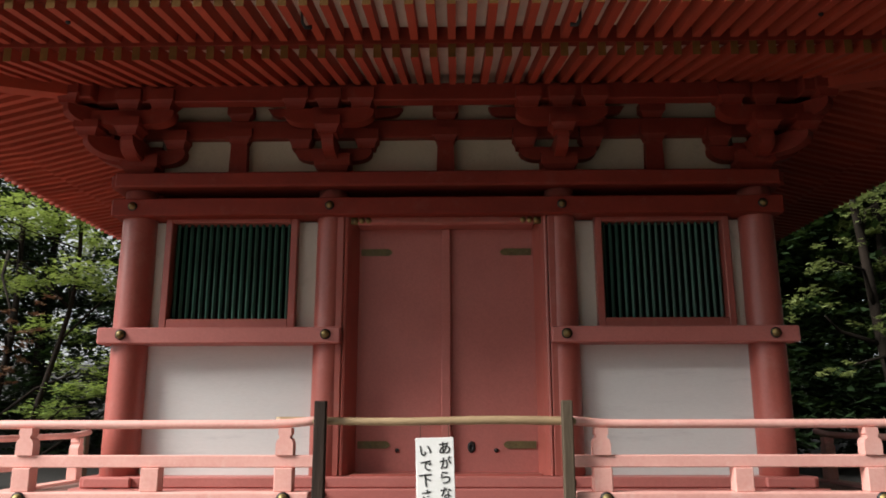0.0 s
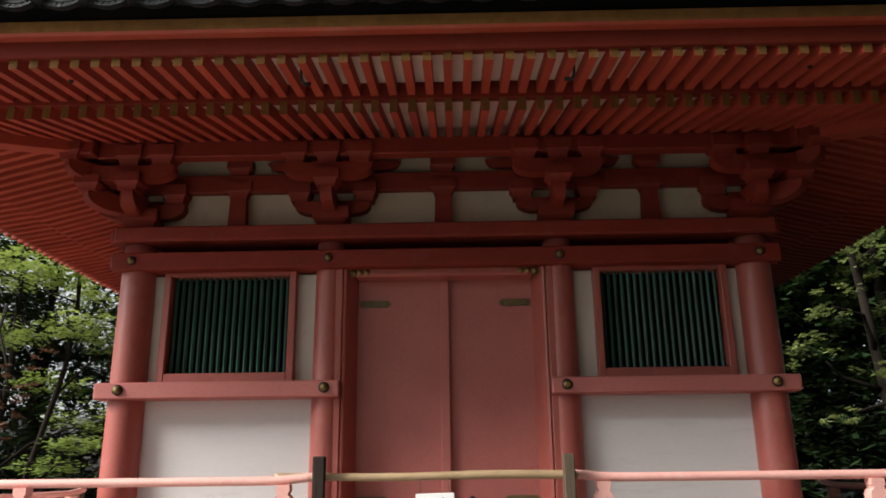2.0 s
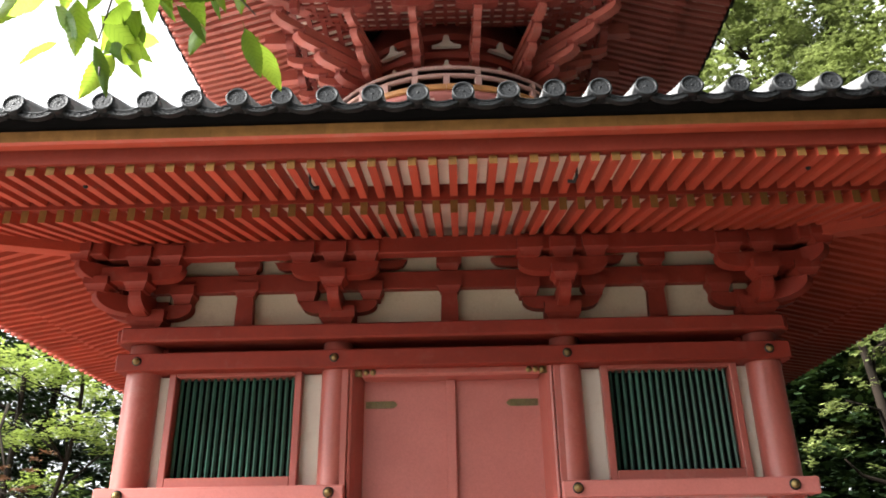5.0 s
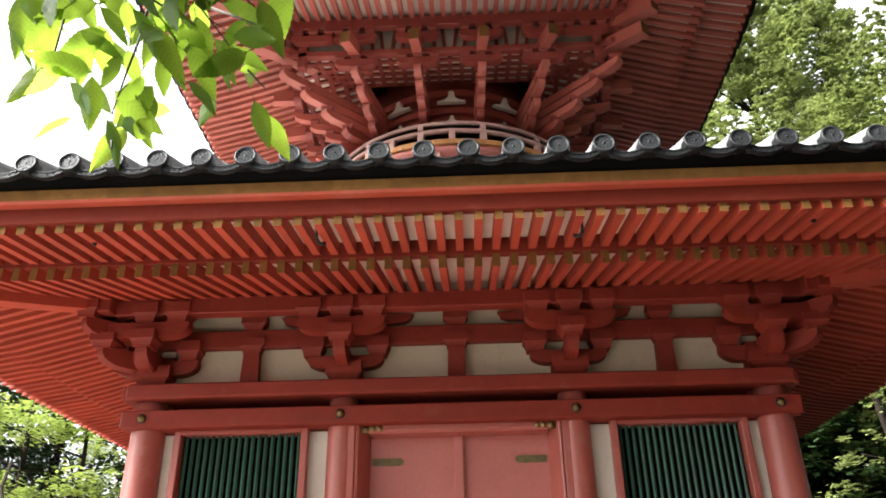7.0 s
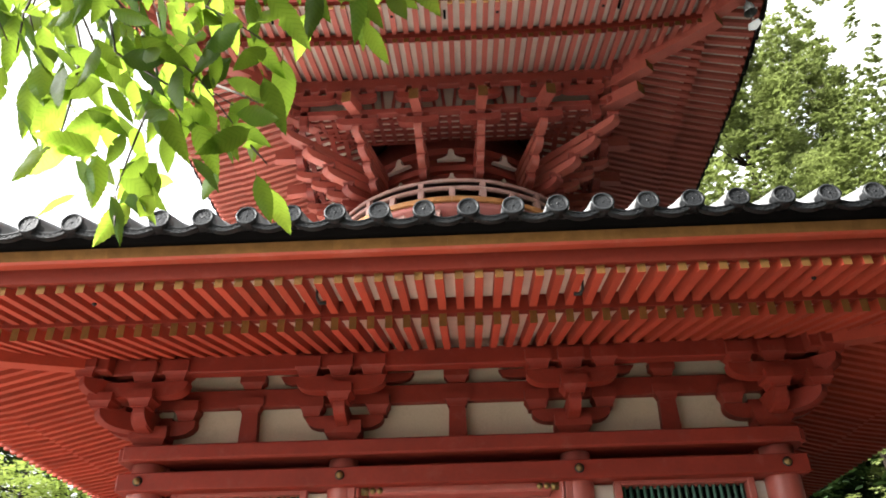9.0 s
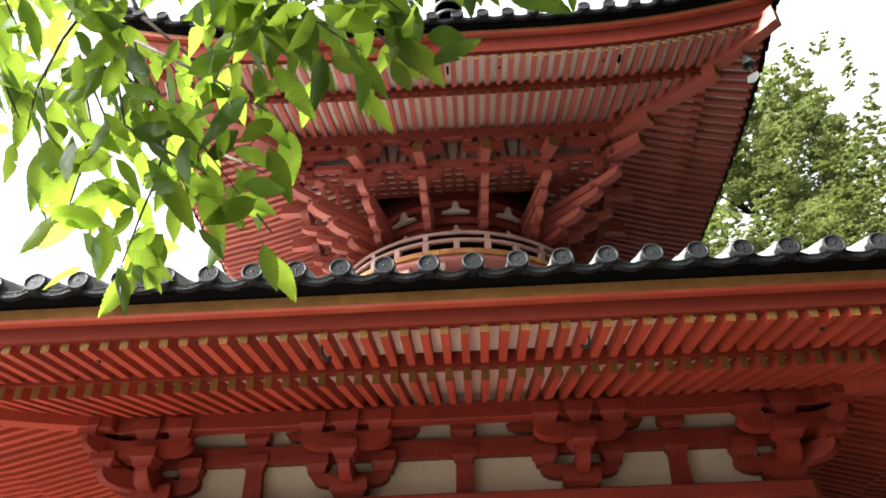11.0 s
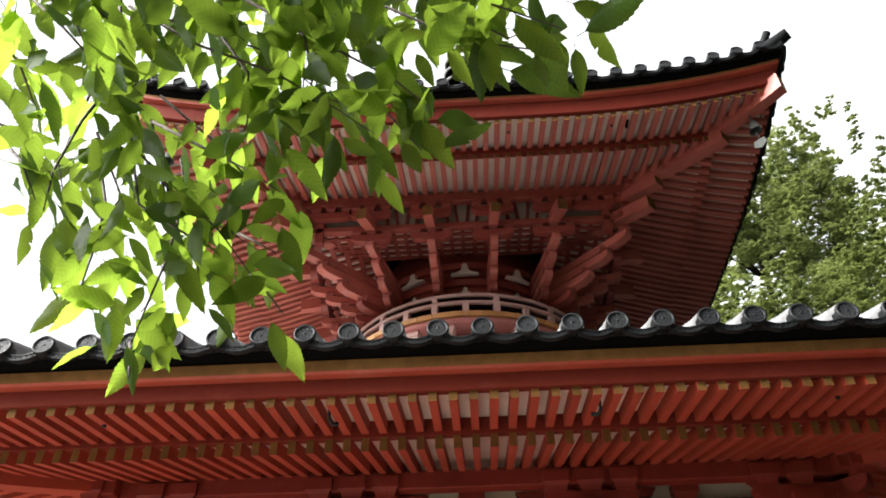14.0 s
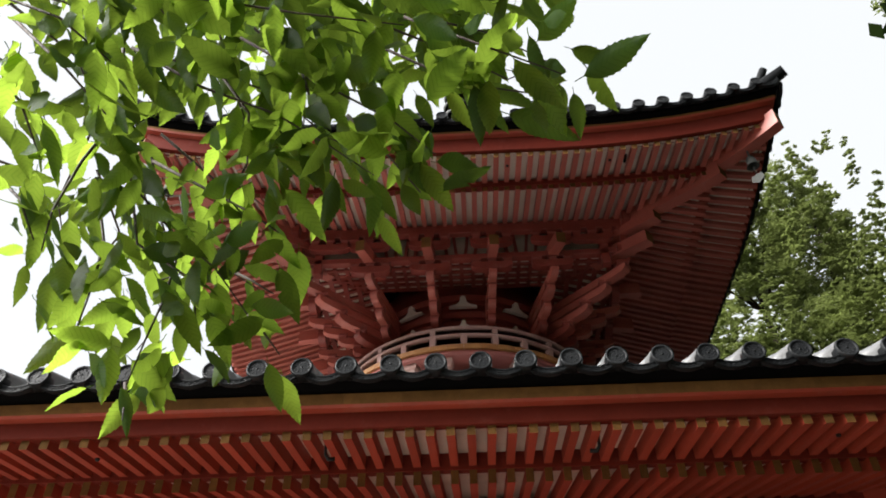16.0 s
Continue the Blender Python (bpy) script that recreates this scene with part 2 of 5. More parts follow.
def box(bm, x0, x1, y0, y1, z0, z1, bevel=0.0, mi=0):
    vs = [bm.verts.new((x, y, z)) for z in (z0, z1) for x, y in ((x0, y0), (x1, y0), (x1, y1), (x0, y1))]
    fs = [bm.faces.new([vs[i] for i in q]) for q in ((0, 3, 2, 1), (4, 5, 6, 7), (0, 1, 5, 4), (1, 2, 6, 5), (2, 3, 7, 6), (3, 0, 4, 7))]
    for f in fs:
        f.material_index = mi
    if bevel:
        es = list({e for f in fs for e in f.edges})
        bmesh.ops.bevel(bm, geom=es, offset=bevel, segments=1, affect="EDGES")
    return vs


def prism(bm, outline, a, b, to):
    """A flat outline of (u, v), pulled from w = a to w = b; to(u, v, w) gives the place."""
    lo = [bm.verts.new(to(u, v, a)) for u, v in outline]
    hi = [bm.verts.new(to(u, v, b)) for u, v in outline]
    k = len(outline)
    bm.faces.new(lo)
    bm.faces.new(hi[::-1])
    for i in range(k):
        bm.faces.new((lo[i], hi[i], hi[(i + 1) % k], lo[(i + 1) % k]))


def lathe(bm, prof, centre, axis="z", seg=24, a0=0.0, a1=2 * math.pi, smooth=True):
    """A profile of (radius, height) turned round an axis through centre."""
    full = abs(a1 - a0 - 2 * math.pi) < 1e-6
    cnt = seg if full else seg + 1
    rings = []
    for r, h in prof:
        ring = []
        for i in range(cnt):
            a = a0 + (a1 - a0) * i / seg
            c, s = r * math.cos(a), r * math.sin(a)
            v = {"z": (c, s, h), "y": (c, -h, s), "x": (h, c, s)}[axis]
            ring.append(bm.verts.new(Vector(centre) + Vector(v)))
        rings.append(ring)
    for p, q in zip(rings, rings[1:]):
        for i in range(seg):
            j = (i + 1) % cnt
            f = bm.faces.new((p[i], p[j], q[j], q[i]))
            f.smooth = smooth
    if full:
        for ring in (rings[0], rings[-1]):
            if prof[0 if ring is rings[0] else -1][0] > 1e-4:
                bm.faces.new(ring)


def tube(bm, pts, radii, seg=8):
    """A round bar through points."""
    pts = [Vector(p) for p in pts]
    rings = []
    for i, p in enumerate(pts):
        d = (pts[min(i + 1, len(pts) - 1)] - pts[max(i - 1, 0)]).normalized()
        u = d.orthogonal().normalized() if i == 0 else (u - d * u.dot(d)).normalized()
        w = d.cross(u)
        r = radii[i] if isinstance(radii, (list, tuple)) else radii
        rings.append([bm.verts.new(p + (u * math.cos(2 * math.pi * k / seg) + w * math.sin(2 * math.pi * k / seg)) * r) for k in range(seg)])
    for p, q in zip(rings, rings[1:]):
        for k in range(seg):
            f = bm.faces.new((p[k], p[(k + 1) % seg], q[(k + 1) % seg], q[k]))
            f.smooth = True
    bm.faces.new(rings[0])
    bm.faces.new(rings[-1])


CY = 2.3                                     # the pagoda's middle, x = 0
SIDE = [Matrix.Translation((0, CY, 0)) @ Matrix.Rotation(radians(90 * k), 4, "Z") @ Matrix.Translation((0, -CY, 0)) for k in range(4)]

# ---- ground ----
bm = bmesh.new()
G = 60
for i in range(G + 1):
    for j in range(G + 1):
        u, v = i / G * 2 - 1, j / G * 2 - 1
        x, y = 400 * u * abs(u) ** 1.6, 400 * v * abs(v) ** 1.6
        d = max(0.0, math.hypot(x, y - 2) - 9)
        z = 0.05 * noise.noise(Vector((x * 0.3, y * 0.3, 0))) + min(d * 0.12, 6) * (1 if y > 0 else 0.15)
        bm.verts.new((x, y, z - 0.05))
bm.verts.ensure_lookup_table()
for i in range(G):
    for j in range(G):
        a = i * (G + 1) + j
        f = bm.faces.new([bm.verts[k] for k in (a, a + G + 1, a + G + 2, a + 1)])
        f.smooth = True
tagged(part("ground", bm, EARTH, None), "dark earth under the woods round the pagoda court", "ground", kind="structure")
bm = bmesh.new()
ring = []
for i in range(48):
    a = 2 * math.pi * i / 48
    r = 9.0 + 0.5 * noise.noise(Vector((math.cos(a) * 2, math.sin(a) * 2, 3)))
    ring.append((-5.0 + r * 0.64 * math.cos(a), -3.0 + r * 0.54 * math.sin(a)))
prism(bm, ring, 0.0, 0.06, lambda u, v, w: (u, v, w))
tagged(part("court", bm, GRAVEL, None), "pale gravel court in front of the pagoda", "ground", kind="structure")

# ---- pagoda ----
pagoda = tagged(new("pagoda"), "two-storey vermilion wooden pagoda with white plaster and grey tiled roofs", "pagoda")

bm = bmesh.new()
box(bm, -2.9, 2.9, CY - 2.9, CY + 2.9, -0.05, 0.75, 0.03)
part("podium", bm, STONE, pagoda, "grey stone podium under the floor")
FLOOR_Z = 1.10
bm = bmesh.new()
box(bm, -3.35, 3.35, CY - 3.35, CY + 3.35, 0.75, 0.98, 0.01)
part("floor_frame", bm, FADED, pagoda)
for k in range(44):
    bm = bmesh.new()
    x = -3.22 + k * 6.44 / 44
    box(bm, x + 0.002, x + 6.44 / 44 - 0.002, CY - 3.4, CY + 3.4, 0.98, FLOOR_Z, 0.004)
    part("floor_board", bm, FLOORW, pagoda)

# columns
XC = (-2.3, -0.848, 0.848, 2.3)


def column(x, y, r):
    bm = bmesh.new()
    lathe(bm, [(r * 1.02, FLOOR_Z), (r * 1.02, 1.6), (r, 2.4), (r * 0.97, 3.1), (r * 0.93, 3.304)], (x, y, 0), seg=32)
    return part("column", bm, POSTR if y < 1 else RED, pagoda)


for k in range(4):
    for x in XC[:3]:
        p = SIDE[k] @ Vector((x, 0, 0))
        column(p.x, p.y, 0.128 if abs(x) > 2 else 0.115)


def beam_ring(name, half, y0, y1, z0, z1, material, bevel=0.008, gap=None):
    """The same beam on all four sides, meeting crosswise at the corners."""
    for k in range(4):
        ends = [(-half, half)] if not (gap and k == 0) else [(-half, -gap), (gap, half)]
        for a, b in ends:
            bm = bmesh.new()
            dz = 0.0 if k % 2 == 0 else 0.003
            box(bm, a, b, y0, y1, z0 + dz, z1 - dz, bevel)
            part(name, bm, material, pagoda, m=SIDE[k])


beam_ring("ground_sill", 2.56, -0.20, 0.20, FLOOR_Z, 1.175, FADED)
beam_ring("floor_tie_beam", 2.50, -0.165, 0.16, 1.178, 1.25, FADED)
beam_ring("waist_tie_beam", 2.47, -0.175, 0.05, 2.155, 2.27, FADED, gap=0.745)
beam_ring("head_tie_beam", 2.455, -0.165, 0.06, 3.092, 3.224, RED)
beam_ring("inner_head_beam", 2.30, 0.09, 0.16, 3.224, 3.30, RED, 0.0)
beam_ring("wall_plate", 2.44, -0.19, 0.19, 3.305, 3.418, RED, 0.012)

# dome-headed nail covers
nail_bm = bmesh.new()
lathe(nail_bm, [(0.046, 0.0), (0.046, 0.010), (0.034, 0.014), (0.030, 0.030), (0.016, 0.040), (0.0001, 0.043)], (0, 0, 0), "y", 20)
for f in nail_bm.faces:                      # dark flange, brighter dome
    c = f.calc_center_median()
    if math.hypot(c.x, c.z) > 0.033 or len(f.verts) > 4:
        f.material_index = 1
nail_me = mesh_of("nail_cover", nail_bm, BRASS, IRON)
for k in range(4):
    for x in XC:
        for y, z, s in ((-0.165, 3.162, 0.74), (-0.175, 2.218, 0.82), (-0.165, 1.214, 0.6), (-0.20, 1.138, 0.85)):
            link("nail_cover", nail_me, pagoda, m=SIDE[k] @ Matrix.Translation((x, y - 0.001, z)) @ Matrix.Scale(s, 4))


# walls, windows and the door
def wall_panels(k):
    for sgn in (-1, 1):
        a, b = (-2.3, -0.848) if sgn < 0 else (0.848, 2.3)
        bm = bmesh.new()
        box(bm, a, b, 0.02, 0.10, 1.25, 2.155)
        part("plaster_panel", bm, PLASTER, pagoda, m=SIDE[k])
        w0, w1 = sorted((sgn * 1.10, sgn * 2.09))
        for p, q in ((a, w0), (w1, b)):
            bm = bmesh.new()
            box(bm, p, q, 0.02, 0.10, 2.27, 3.08)
            part("plaster_panel", bm, STRIP, pagoda, m=SIDE[k])
        f, (z0, z1) = 0.052, (2.27, 3.112)
        bm = bmesh.new()
        box(bm, w0 + f, w1 - f, -0.045, 0.09, z0, z0 + 0.075, 0.006)
        win = part("window", bm, POSTR, pagoda, "vermilion-framed window with green upright bars", SIDE[k])
        for nm, q in (("window_jamb", (w0, w0 + f, z0, z1)), ("window_jamb", (w1 - f, w1, z0, z1)), ("window_head", (w0 + f, w1 - f, z1 - 0.045, z1))):
            bm = bmesh.new()
            box(bm, q[0], q[1], -0.045, 0.09, q[2], q[3], 0.006)
            part(nm, bm, POSTR, win)
        # near-black sheet in place of the unlit room behind the bars
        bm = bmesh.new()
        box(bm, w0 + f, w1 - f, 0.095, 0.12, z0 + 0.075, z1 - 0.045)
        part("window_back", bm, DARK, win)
        n, u0, u1 = 18, w0 + f, w1 - f
        for i in range(n):
            u = u0 + (i + 0.5) * (u1 - u0) / n
            bm = bmesh.new()
            h = 0.0130
            prism(bm, [(-h, 0), (0, -h), (h, 0), (0, h)], z0 + 0.076, z1 - 0.046, lambda p, q, w, u=u: (u + p, 0.028 + q, w))
            part("window_bar", bm, GREEN, win)


for k in range(4):
    wall_panels(k)

bm = bmesh.new()
for q in ((-0.80, -0.745, -0.10, 1.25, 3.172), (0.745, 0.80, -0.10, 1.25, 3.172), (-0.745, 0.745, -0.10, 3.11, 3.172)):
    box(bm, q[0], q[1], q[2], 0.16, q[3], q[4], 0.006)
for q in ((-0.742, -0.665, 1.253, 3.108), (0.665, 0.742, 1.253, 3.108)):
    e, w = (q[1], q[0]) if q[0] < 0 else (q[0], q[1])     # inner and outer edge: the jamb rounds back to the leaf
    s = 1 if e > 0 else -1
    prism(bm, [(w, 0.16), (w, -0.085), (w - s * 0.010, -0.096), (w - s * 0.024, -0.090), (w - s * 0.050, -0.030), (e - s * 0.010, 0.100), (e - s * 0.016, 0.16)], q[2], q[3], lambda u, v, t: (u, v, t))
box(bm, -0.660, 0.660, -0.075, 0.16, 3.036, 3.106, 0.016)
box(bm, -0.665, 0.665, -0.10, 0.16, 1.20, 1.262, 0.006)
door_frame = part("door_frame", bm, POSTR, pagoda)
DOORS = []
for sgn in (-1, 1):
    bm = bmesh.new()
    a, b = sorted((sgn * 0.003, sgn * 0.662))
    box(bm, a, b, 0.060, 0.105, 1.250, 3.050, 0.004)
    d = part("door", bm, FADED, pagoda, "closed pinkish-red plank door leaf with brass hinges", Matrix.Translation((0, 0.045, 0)))
    DOORS.append(d)
    for z in (2.862, 1.452):
        bm = bmesh.new()
        tip, root = sgn * 0.405, sgn * 0.640
        prism(bm, [(root, -0.026), (tip + sgn * 0.03, -0.026), (tip + sgn * 0.012, -0.016), (tip, 0), (tip + sgn * 0.012, 0.016), (tip + sgn * 0.03, 0.026), (root, 0.026)], 0.050, 0.0585, lambda u, v, w, z=z: (u, w, z + v))
        hinge = part("hinge", bm, VERDIGRIS, d, "tarnished brass hinge plate")
        for i in range(4):
            bm = bmesh.new()
            lathe(bm, [(0.007, 0), (0.005, 0.004), (0.0001, 0.006)], (sgn * (0.44 + i * 0.055), 0.050, z), "y", 8)
            part("hinge_nail", bm, VERDIGRIS, hinge)
    bm = bmesh.new()
    lathe(bm, [(0.016, 0), (0.016, 0.006), (0.008, 0.012), (0.0001, 0.014)], (sgn * 0.355, 0.060, 1.413), "y", 14)
    part("iron_stud", bm, IRON, d, "small black iron stud")
bm = bmesh.new()
box(bm, -0.036, 0.032, 0.014, 0.059, 1.272, 3.034, 0.006)
part("meeting_batten", bm, FADED, DOORS[0])
bm = bmesh.new()
lathe(bm, [(0.036, 0), (0.033, 0.008), (0.012, 0.010), (0.010, 0.004)], (0, 0, 0), "y", 20)
part("lock_plate", bm, IRON, DOORS[1], "oval black iron lock plate", Matrix.Translation((0.178, 0.060, 1.436)) @ Matrix.Diagonal((0.8, 1, 1.15, 1)))
for sgn in (-1, 1):
    bm = bmesh.new()
    box(bm, sgn * 0.62 - 0.085, sgn * 0.62 + 0.085, -0.066, -0.054, 3.040, 3.098, 0.004)
    for e in (-0.05, 0.0, 0.05):
        lathe(bm, [(0.026, 0), (0.022, 0.012), (0.0001, 0.018)], (sgn * 0.62 + e, -0.066, 3.069), "y", 12)
    part("frame_fitting", bm, BRASS, door_frame, "tarnished brass frame fitting")

# upper wall band behind the brackets
for k in range(4):
    bm = bmesh.new()
    box(bm, -2.3, 2.3, 0.02, 0.12, 3.41, 4.20)
    part("plaster_band", bm, OLDPLASTER, pagoda, "yellowed and shaded plaster band behind the brackets", SIDE[k])
    bm = bmesh.new()
    box(bm, -2.3, 2.3, -0.055, 0.0195, 3.725, 3.868, 0.006)
    part("bracket_tie_beam", bm, RED, pagoda, m=SIDE[k])


# brackets
def block(bm, x, y, z, w, h, d=None):
    """A bearing block: square above, drawn in below."""
    d = d or w
    n = 0.70
    lv = [(0.0, n), (0.13, n + 0.02), (0.28, 0.80), (0.40, 0.92), (0.45, 1.0), (1.0, 1.0)]
    rings = [[bm.verts.new((x + sx * w / 2 * s, y + sy * d / 2 * s, z + h * t)) for sx, sy in ((-1, -1), (1, -1), (1, 1), (-1, 1))] for t, s in lv]
    for p, q in zip(rings, rings[1:]):
        for i in range(4):
            bm.faces.new((p[i], p[(i + 1) % 4], q[(i + 1) % 4], q[i]))
    bm.faces.new(rings[0])
    bm.faces.new(rings[-1])


def boat(length, h):
    """The outline of a bracket arm: flat above, its ends rounded off below."""
    a = length / 2
    c = [(a, h), (a, h * 0.74)]
    for i in range(1, 7):
        t = i / 6 * math.pi / 2
        c.append((a - (1 - math.cos(t)) * h * 1.35, h * 0.74 * (1 - math.sin(t))))
    return c + [(-u, v) for u, v in c[::-1]]


def turned(p):
    return lambda u, v, w: p @ Vector((u, v, w))


def arm(bm, x, y, z, length, h, w, angle=0.0):
    """A bracket arm centred at x, y, its foot at z, turned by an angle from the x axis."""
    c, s = math.cos(angle), math.sin(angle)
    prism(bm, boat(length, h), -w / 2, w / 2, lambda u, v, k: (x + u * c - k * s, y + u * s + k * c, z + v))


PUR_Y = -0.30                                # line of the eave purlin


def wall_bracket(k, x):
    m = SIDE[k]
    bm = bmesh.new()
    block(bm, x, 0.0, 3.41, 0.27, 0.165)
    br = part("bracket", bm, RED, pagoda, "vermilion bracket cluster of blocks and curved arms", m)
    for fn in (lambda b: arm(b, x, -0.02, 3.535, 0.58, 0.10, 0.10), lambda b: arm(b, x, -0.12, 3.53, 0.50, 0.135, 0.085, math.pi / 2),
               lambda b: arm(b, x, PUR_Y, 3.728, 0.66, 0.112, 0.105)):
        bm = bmesh.new()
        fn(bm)
        part("bracket_arm", bm, RED, br)
    for bx, by, bz, w, h in ((x - 0.25, -0.03, 3.63, 0.18, 0.145), (x + 0.25, -0.03, 3.63, 0.18, 0.145), (x, PUR_Y - 0.015, 3.645, 0.19, 0.125),
                             (x - 0.24, PUR_Y, 3.838, 0.19, 0.15), (x, PUR_Y, 3.838, 0.19, 0.15), (x + 0.24, PUR_Y, 3.838, 0.19, 0.15)):
        bm = bmesh.new()
        block(bm, bx, by, bz, w, h)
        part("bearing_block", bm, RED, br)


def corner_bracket(k):
    m = SIDE[k] @ Matrix.Translation((-2.3, 0, 0))
    bm = bmesh.new()
    block(bm, 0, 0, 3.41, 0.28, 0.165)
    br = part("bracket", bm, RED, pagoda, "vermilion corner bracket cluster with a diagonal arm", m)
    d = math.radians(225)
    for a in ((0.0, -0.02, 3.515, 0.64, 0.115, 0.10, 0), (-0.02, 0, 3.515, 0.64, 0.115, 0.10, math.pi / 2), (0, -0.12, 3.53, 0.50, 0.135, 0.085, math.pi / 2), (-0.12, 0, 3.53, 0.50, 0.135, 0.085, 0),
              (-0.07, -0.07, 3.53, 0.72, 0.135, 0.10, d), (-0.01, PUR_Y, 3.728, 0.66, 0.112, 0.105, 0), (PUR_Y, -0.01, 3.731, 0.66, 0.112, 0.105, math.pi / 2), (-0.16, -0.16, 3.735, 0.78, 0.125, 0.10, d)):
        bm = bmesh.new()
        arm(bm, *a)
        part("bracket_arm", bm, RED, br)
    s = PUR_Y
    for bx, by, bz, w, h in ((0.25, -0.03, 3.63, 0.18, 0.145), (-0.03, 0.25, 3.63, 0.18, 0.145), (0, s - 0.015, 3.645, 0.19, 0.125), (s - 0.015, 0, 3.645, 0.19, 0.125), (s, s, 3.65, 0.18, 0.11),
                             (0.23, s, 3.838, 0.19, 0.15), (-0.01, s, 3.838, 0.19, 0.15), (s, 0.23, 3.838, 0.19, 0.15), (s, -0.01, 3.838, 0.19, 0.15), (s - 0.11, s - 0.11, 3.855, 0.17, 0.14)):
        bm = bmesh.new()
        block(bm, bx, by, bz, w, h)
        part("bearing_block", bm, RED, br)


def strut(k, x):
    """The post with a block between two brackets."""
    m = SIDE[k]
    bm = bmesh.new()
    for z0, z1 in ((3.41, 3.70),):
        prism(bm, [(-0.07, z0), (0.07, z0), (0.06, z1), (-0.06, z1)], -0.06, 0.015, lambda u, v, w: (x + u, w, v))
    st = part("strut", bm, RED, pagoda, m=m)
    for z, w in ((3.685, 0.20), (3.868, 0.195)):
        bm = bmesh.new()
        block(bm, x, -0.03, z, w, 0.115, 0.10)
        part("bearing_block", bm, RED, st)


for k in range(4):
    for x in XC[1:3]:
        wall_bracket(k, x)
    corner_bracket(k)
    for x in (-1.574, 0.0, 1.574):
        strut(k, x)
    bm = bmesh.new()
    box(bm, -2.76, 2.76, -0.355, -0.245, 3.898, 4.035, 0.008)
    part("eave_purlin", bm, RED, pagoda, m=SIDE[k])
    # short curved arms against the wall, below the purlin
    for x in XC[1:3]:
        for s in (-1, 1):
            bm = bmesh.new()
            prism(bm, [(0, 0), (0.22, 0), (0.19, -0.045), (0.14, -0.065), (0, -0.07)], -0.05, 0.015, lambda u, v, w: (x + s * (0.30 + u), w, 3.968 + v))
            part("wall_arm_and_gap_fill", bm, RED, pagoda, m=SIDE[k])
        # added red box, darkens the gaps between blocks where the plaster lies in shade
        bm = bmesh.new()
        box(bm, x - 0.298, x + 0.298, -0.05, 0.015, 3.872, 4.05, 0.004)
        part("wall_arm_and_gap_fill", bm, RED, pagoda, m=SIDE[k])


# ---- eaves and roofs ----
def lift_of(x, flat, half, rise):
    """How far the eave turns up towards the corners."""
    t = max(0.0, (abs(x) - flat) / (half - flat))
    return rise * t ** 2.2


def eaves(name, label, E):
    """Two rows of rafters, soffit boards, fascia, tiles. Distances r run outwards from the pagoda's middle; E holds the section."""
    half, tile_r = E["half"], E["tile_r"]

    def up(x, r):
        w = min(1.0, max(0.0, (r - E["purlin"]) / (half - E["purlin"])))
        return lift_of(x, E["flat"], half, E["rise"]) * w

    def place(x, r, z):
        return (x, CY - r, z + up(x, r))

    def roof_z(r):
        u = (half - r) / (half - E["top_r"])
        return E["deck"] + (E["top_z"] - E["deck"]) * (0.72 * u + 0.28 * u * u)

    # deck under the tiles
    bm = bmesh.new()
    n, q = 14, 36
    for k in range(4):
        grid = []
        for i in range(n + 1):
            r = half - 0.03 + (E["top_r"] - half + 0.03) * i / n
            grid.append([bm.verts.new(SIDE[k] @ Vector(place(r * (2 * j / q - 1), r, roof_z(r)))) for j in range(q + 1)])
        for i in range(n):
            for j in range(q):
                bm.faces.new((grid[i][j], grid[i][j + 1], grid[i + 1][j + 1], grid[i + 1][j]))
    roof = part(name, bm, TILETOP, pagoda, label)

    # soffit boards lie on the rafters
    def sheet(nm, r0, z0, r1, z1, material, thick=0.015):
        for k in range(4):
            bm = bmesh.new()
            rows = []
            for r, z in ((r0, z0), (r1, z1), (r1, z1 + thick), (r0, z0 + thick)):
                rows.append([bm.verts.new(place(r * (2 * j / 40 - 1), r, z)) for j in range(41)])
            for a in range(4):
                b = (a + 1) % 4
                for j in range(40):
                    bm.faces.new((rows[a][j], rows[a][j + 1], rows[b][j + 1], rows[b][j]))
            part(nm, bm, material, roof, m=SIDE[k])

    g, f = E["ground"], E["flying"]         # (r_in, z_in, r_tip, z_tip), underside
    rh, rw = E["raft_h"], E["raft_w"]
    gs = (g[3] - g[1]) / (g[2] - g[0])
    fs = (f[3] - f[1]) / (f[2] - f[0])
    sheet("soffit", g[0], g[1] + rh, g[2] + 0.01, g[3] + rh, BOARD)
    sheet("soffit", f[0], f[1] + rh, f[2] - 0.012, f[3] + rh - fs * 0.012, BOARD)

    # rafters
    faces = ((0, 3, 2, 1), (4, 5, 6, 7), (0, 1, 5, 4), (1, 2, 6, 5), (2, 3, 7, 6), (3, 0, 4, 7))
    rest_v, rest_f, rest_m = [], [], []
    cnt = int(half / E["step"])
    for k in range(4):
        for j in range(-cnt, cnt):
            x = (j + 0.5) * E["step"]
            for (r0, z0, r1, z1), tip in ((g, g[2]), (f, f[2])):
                a = max(r0, abs(x) + 0.03)
                if a > r1 - 0.05:
                    continue
                sl = (z1 - z0) / (r1 - r0)
                vs = []
                for r in (a, r1):
                    z = z0 + sl * (r - r0)
                    for dx, dz in ((-rw / 2, 0), (rw / 2, 0), (rw / 2, rh), (-rw / 2, rh)):
                        v = Vector(place(x, r, z))
                        vs.append((v.x + dx, v.y, v.z + dz))
                near = k == 0 or (k == 1 and x < -half * 0.02) or (k == 3 and x > half * 0.02)
                if near:
                    me = bpy.data.meshes.new("rafter")
                    me.from_pydata(vs, [], faces)
                    me.materials.append(E["paint"])
                    me.materials.append(OCHRE)
                    me.polygons[1].material_index = 1
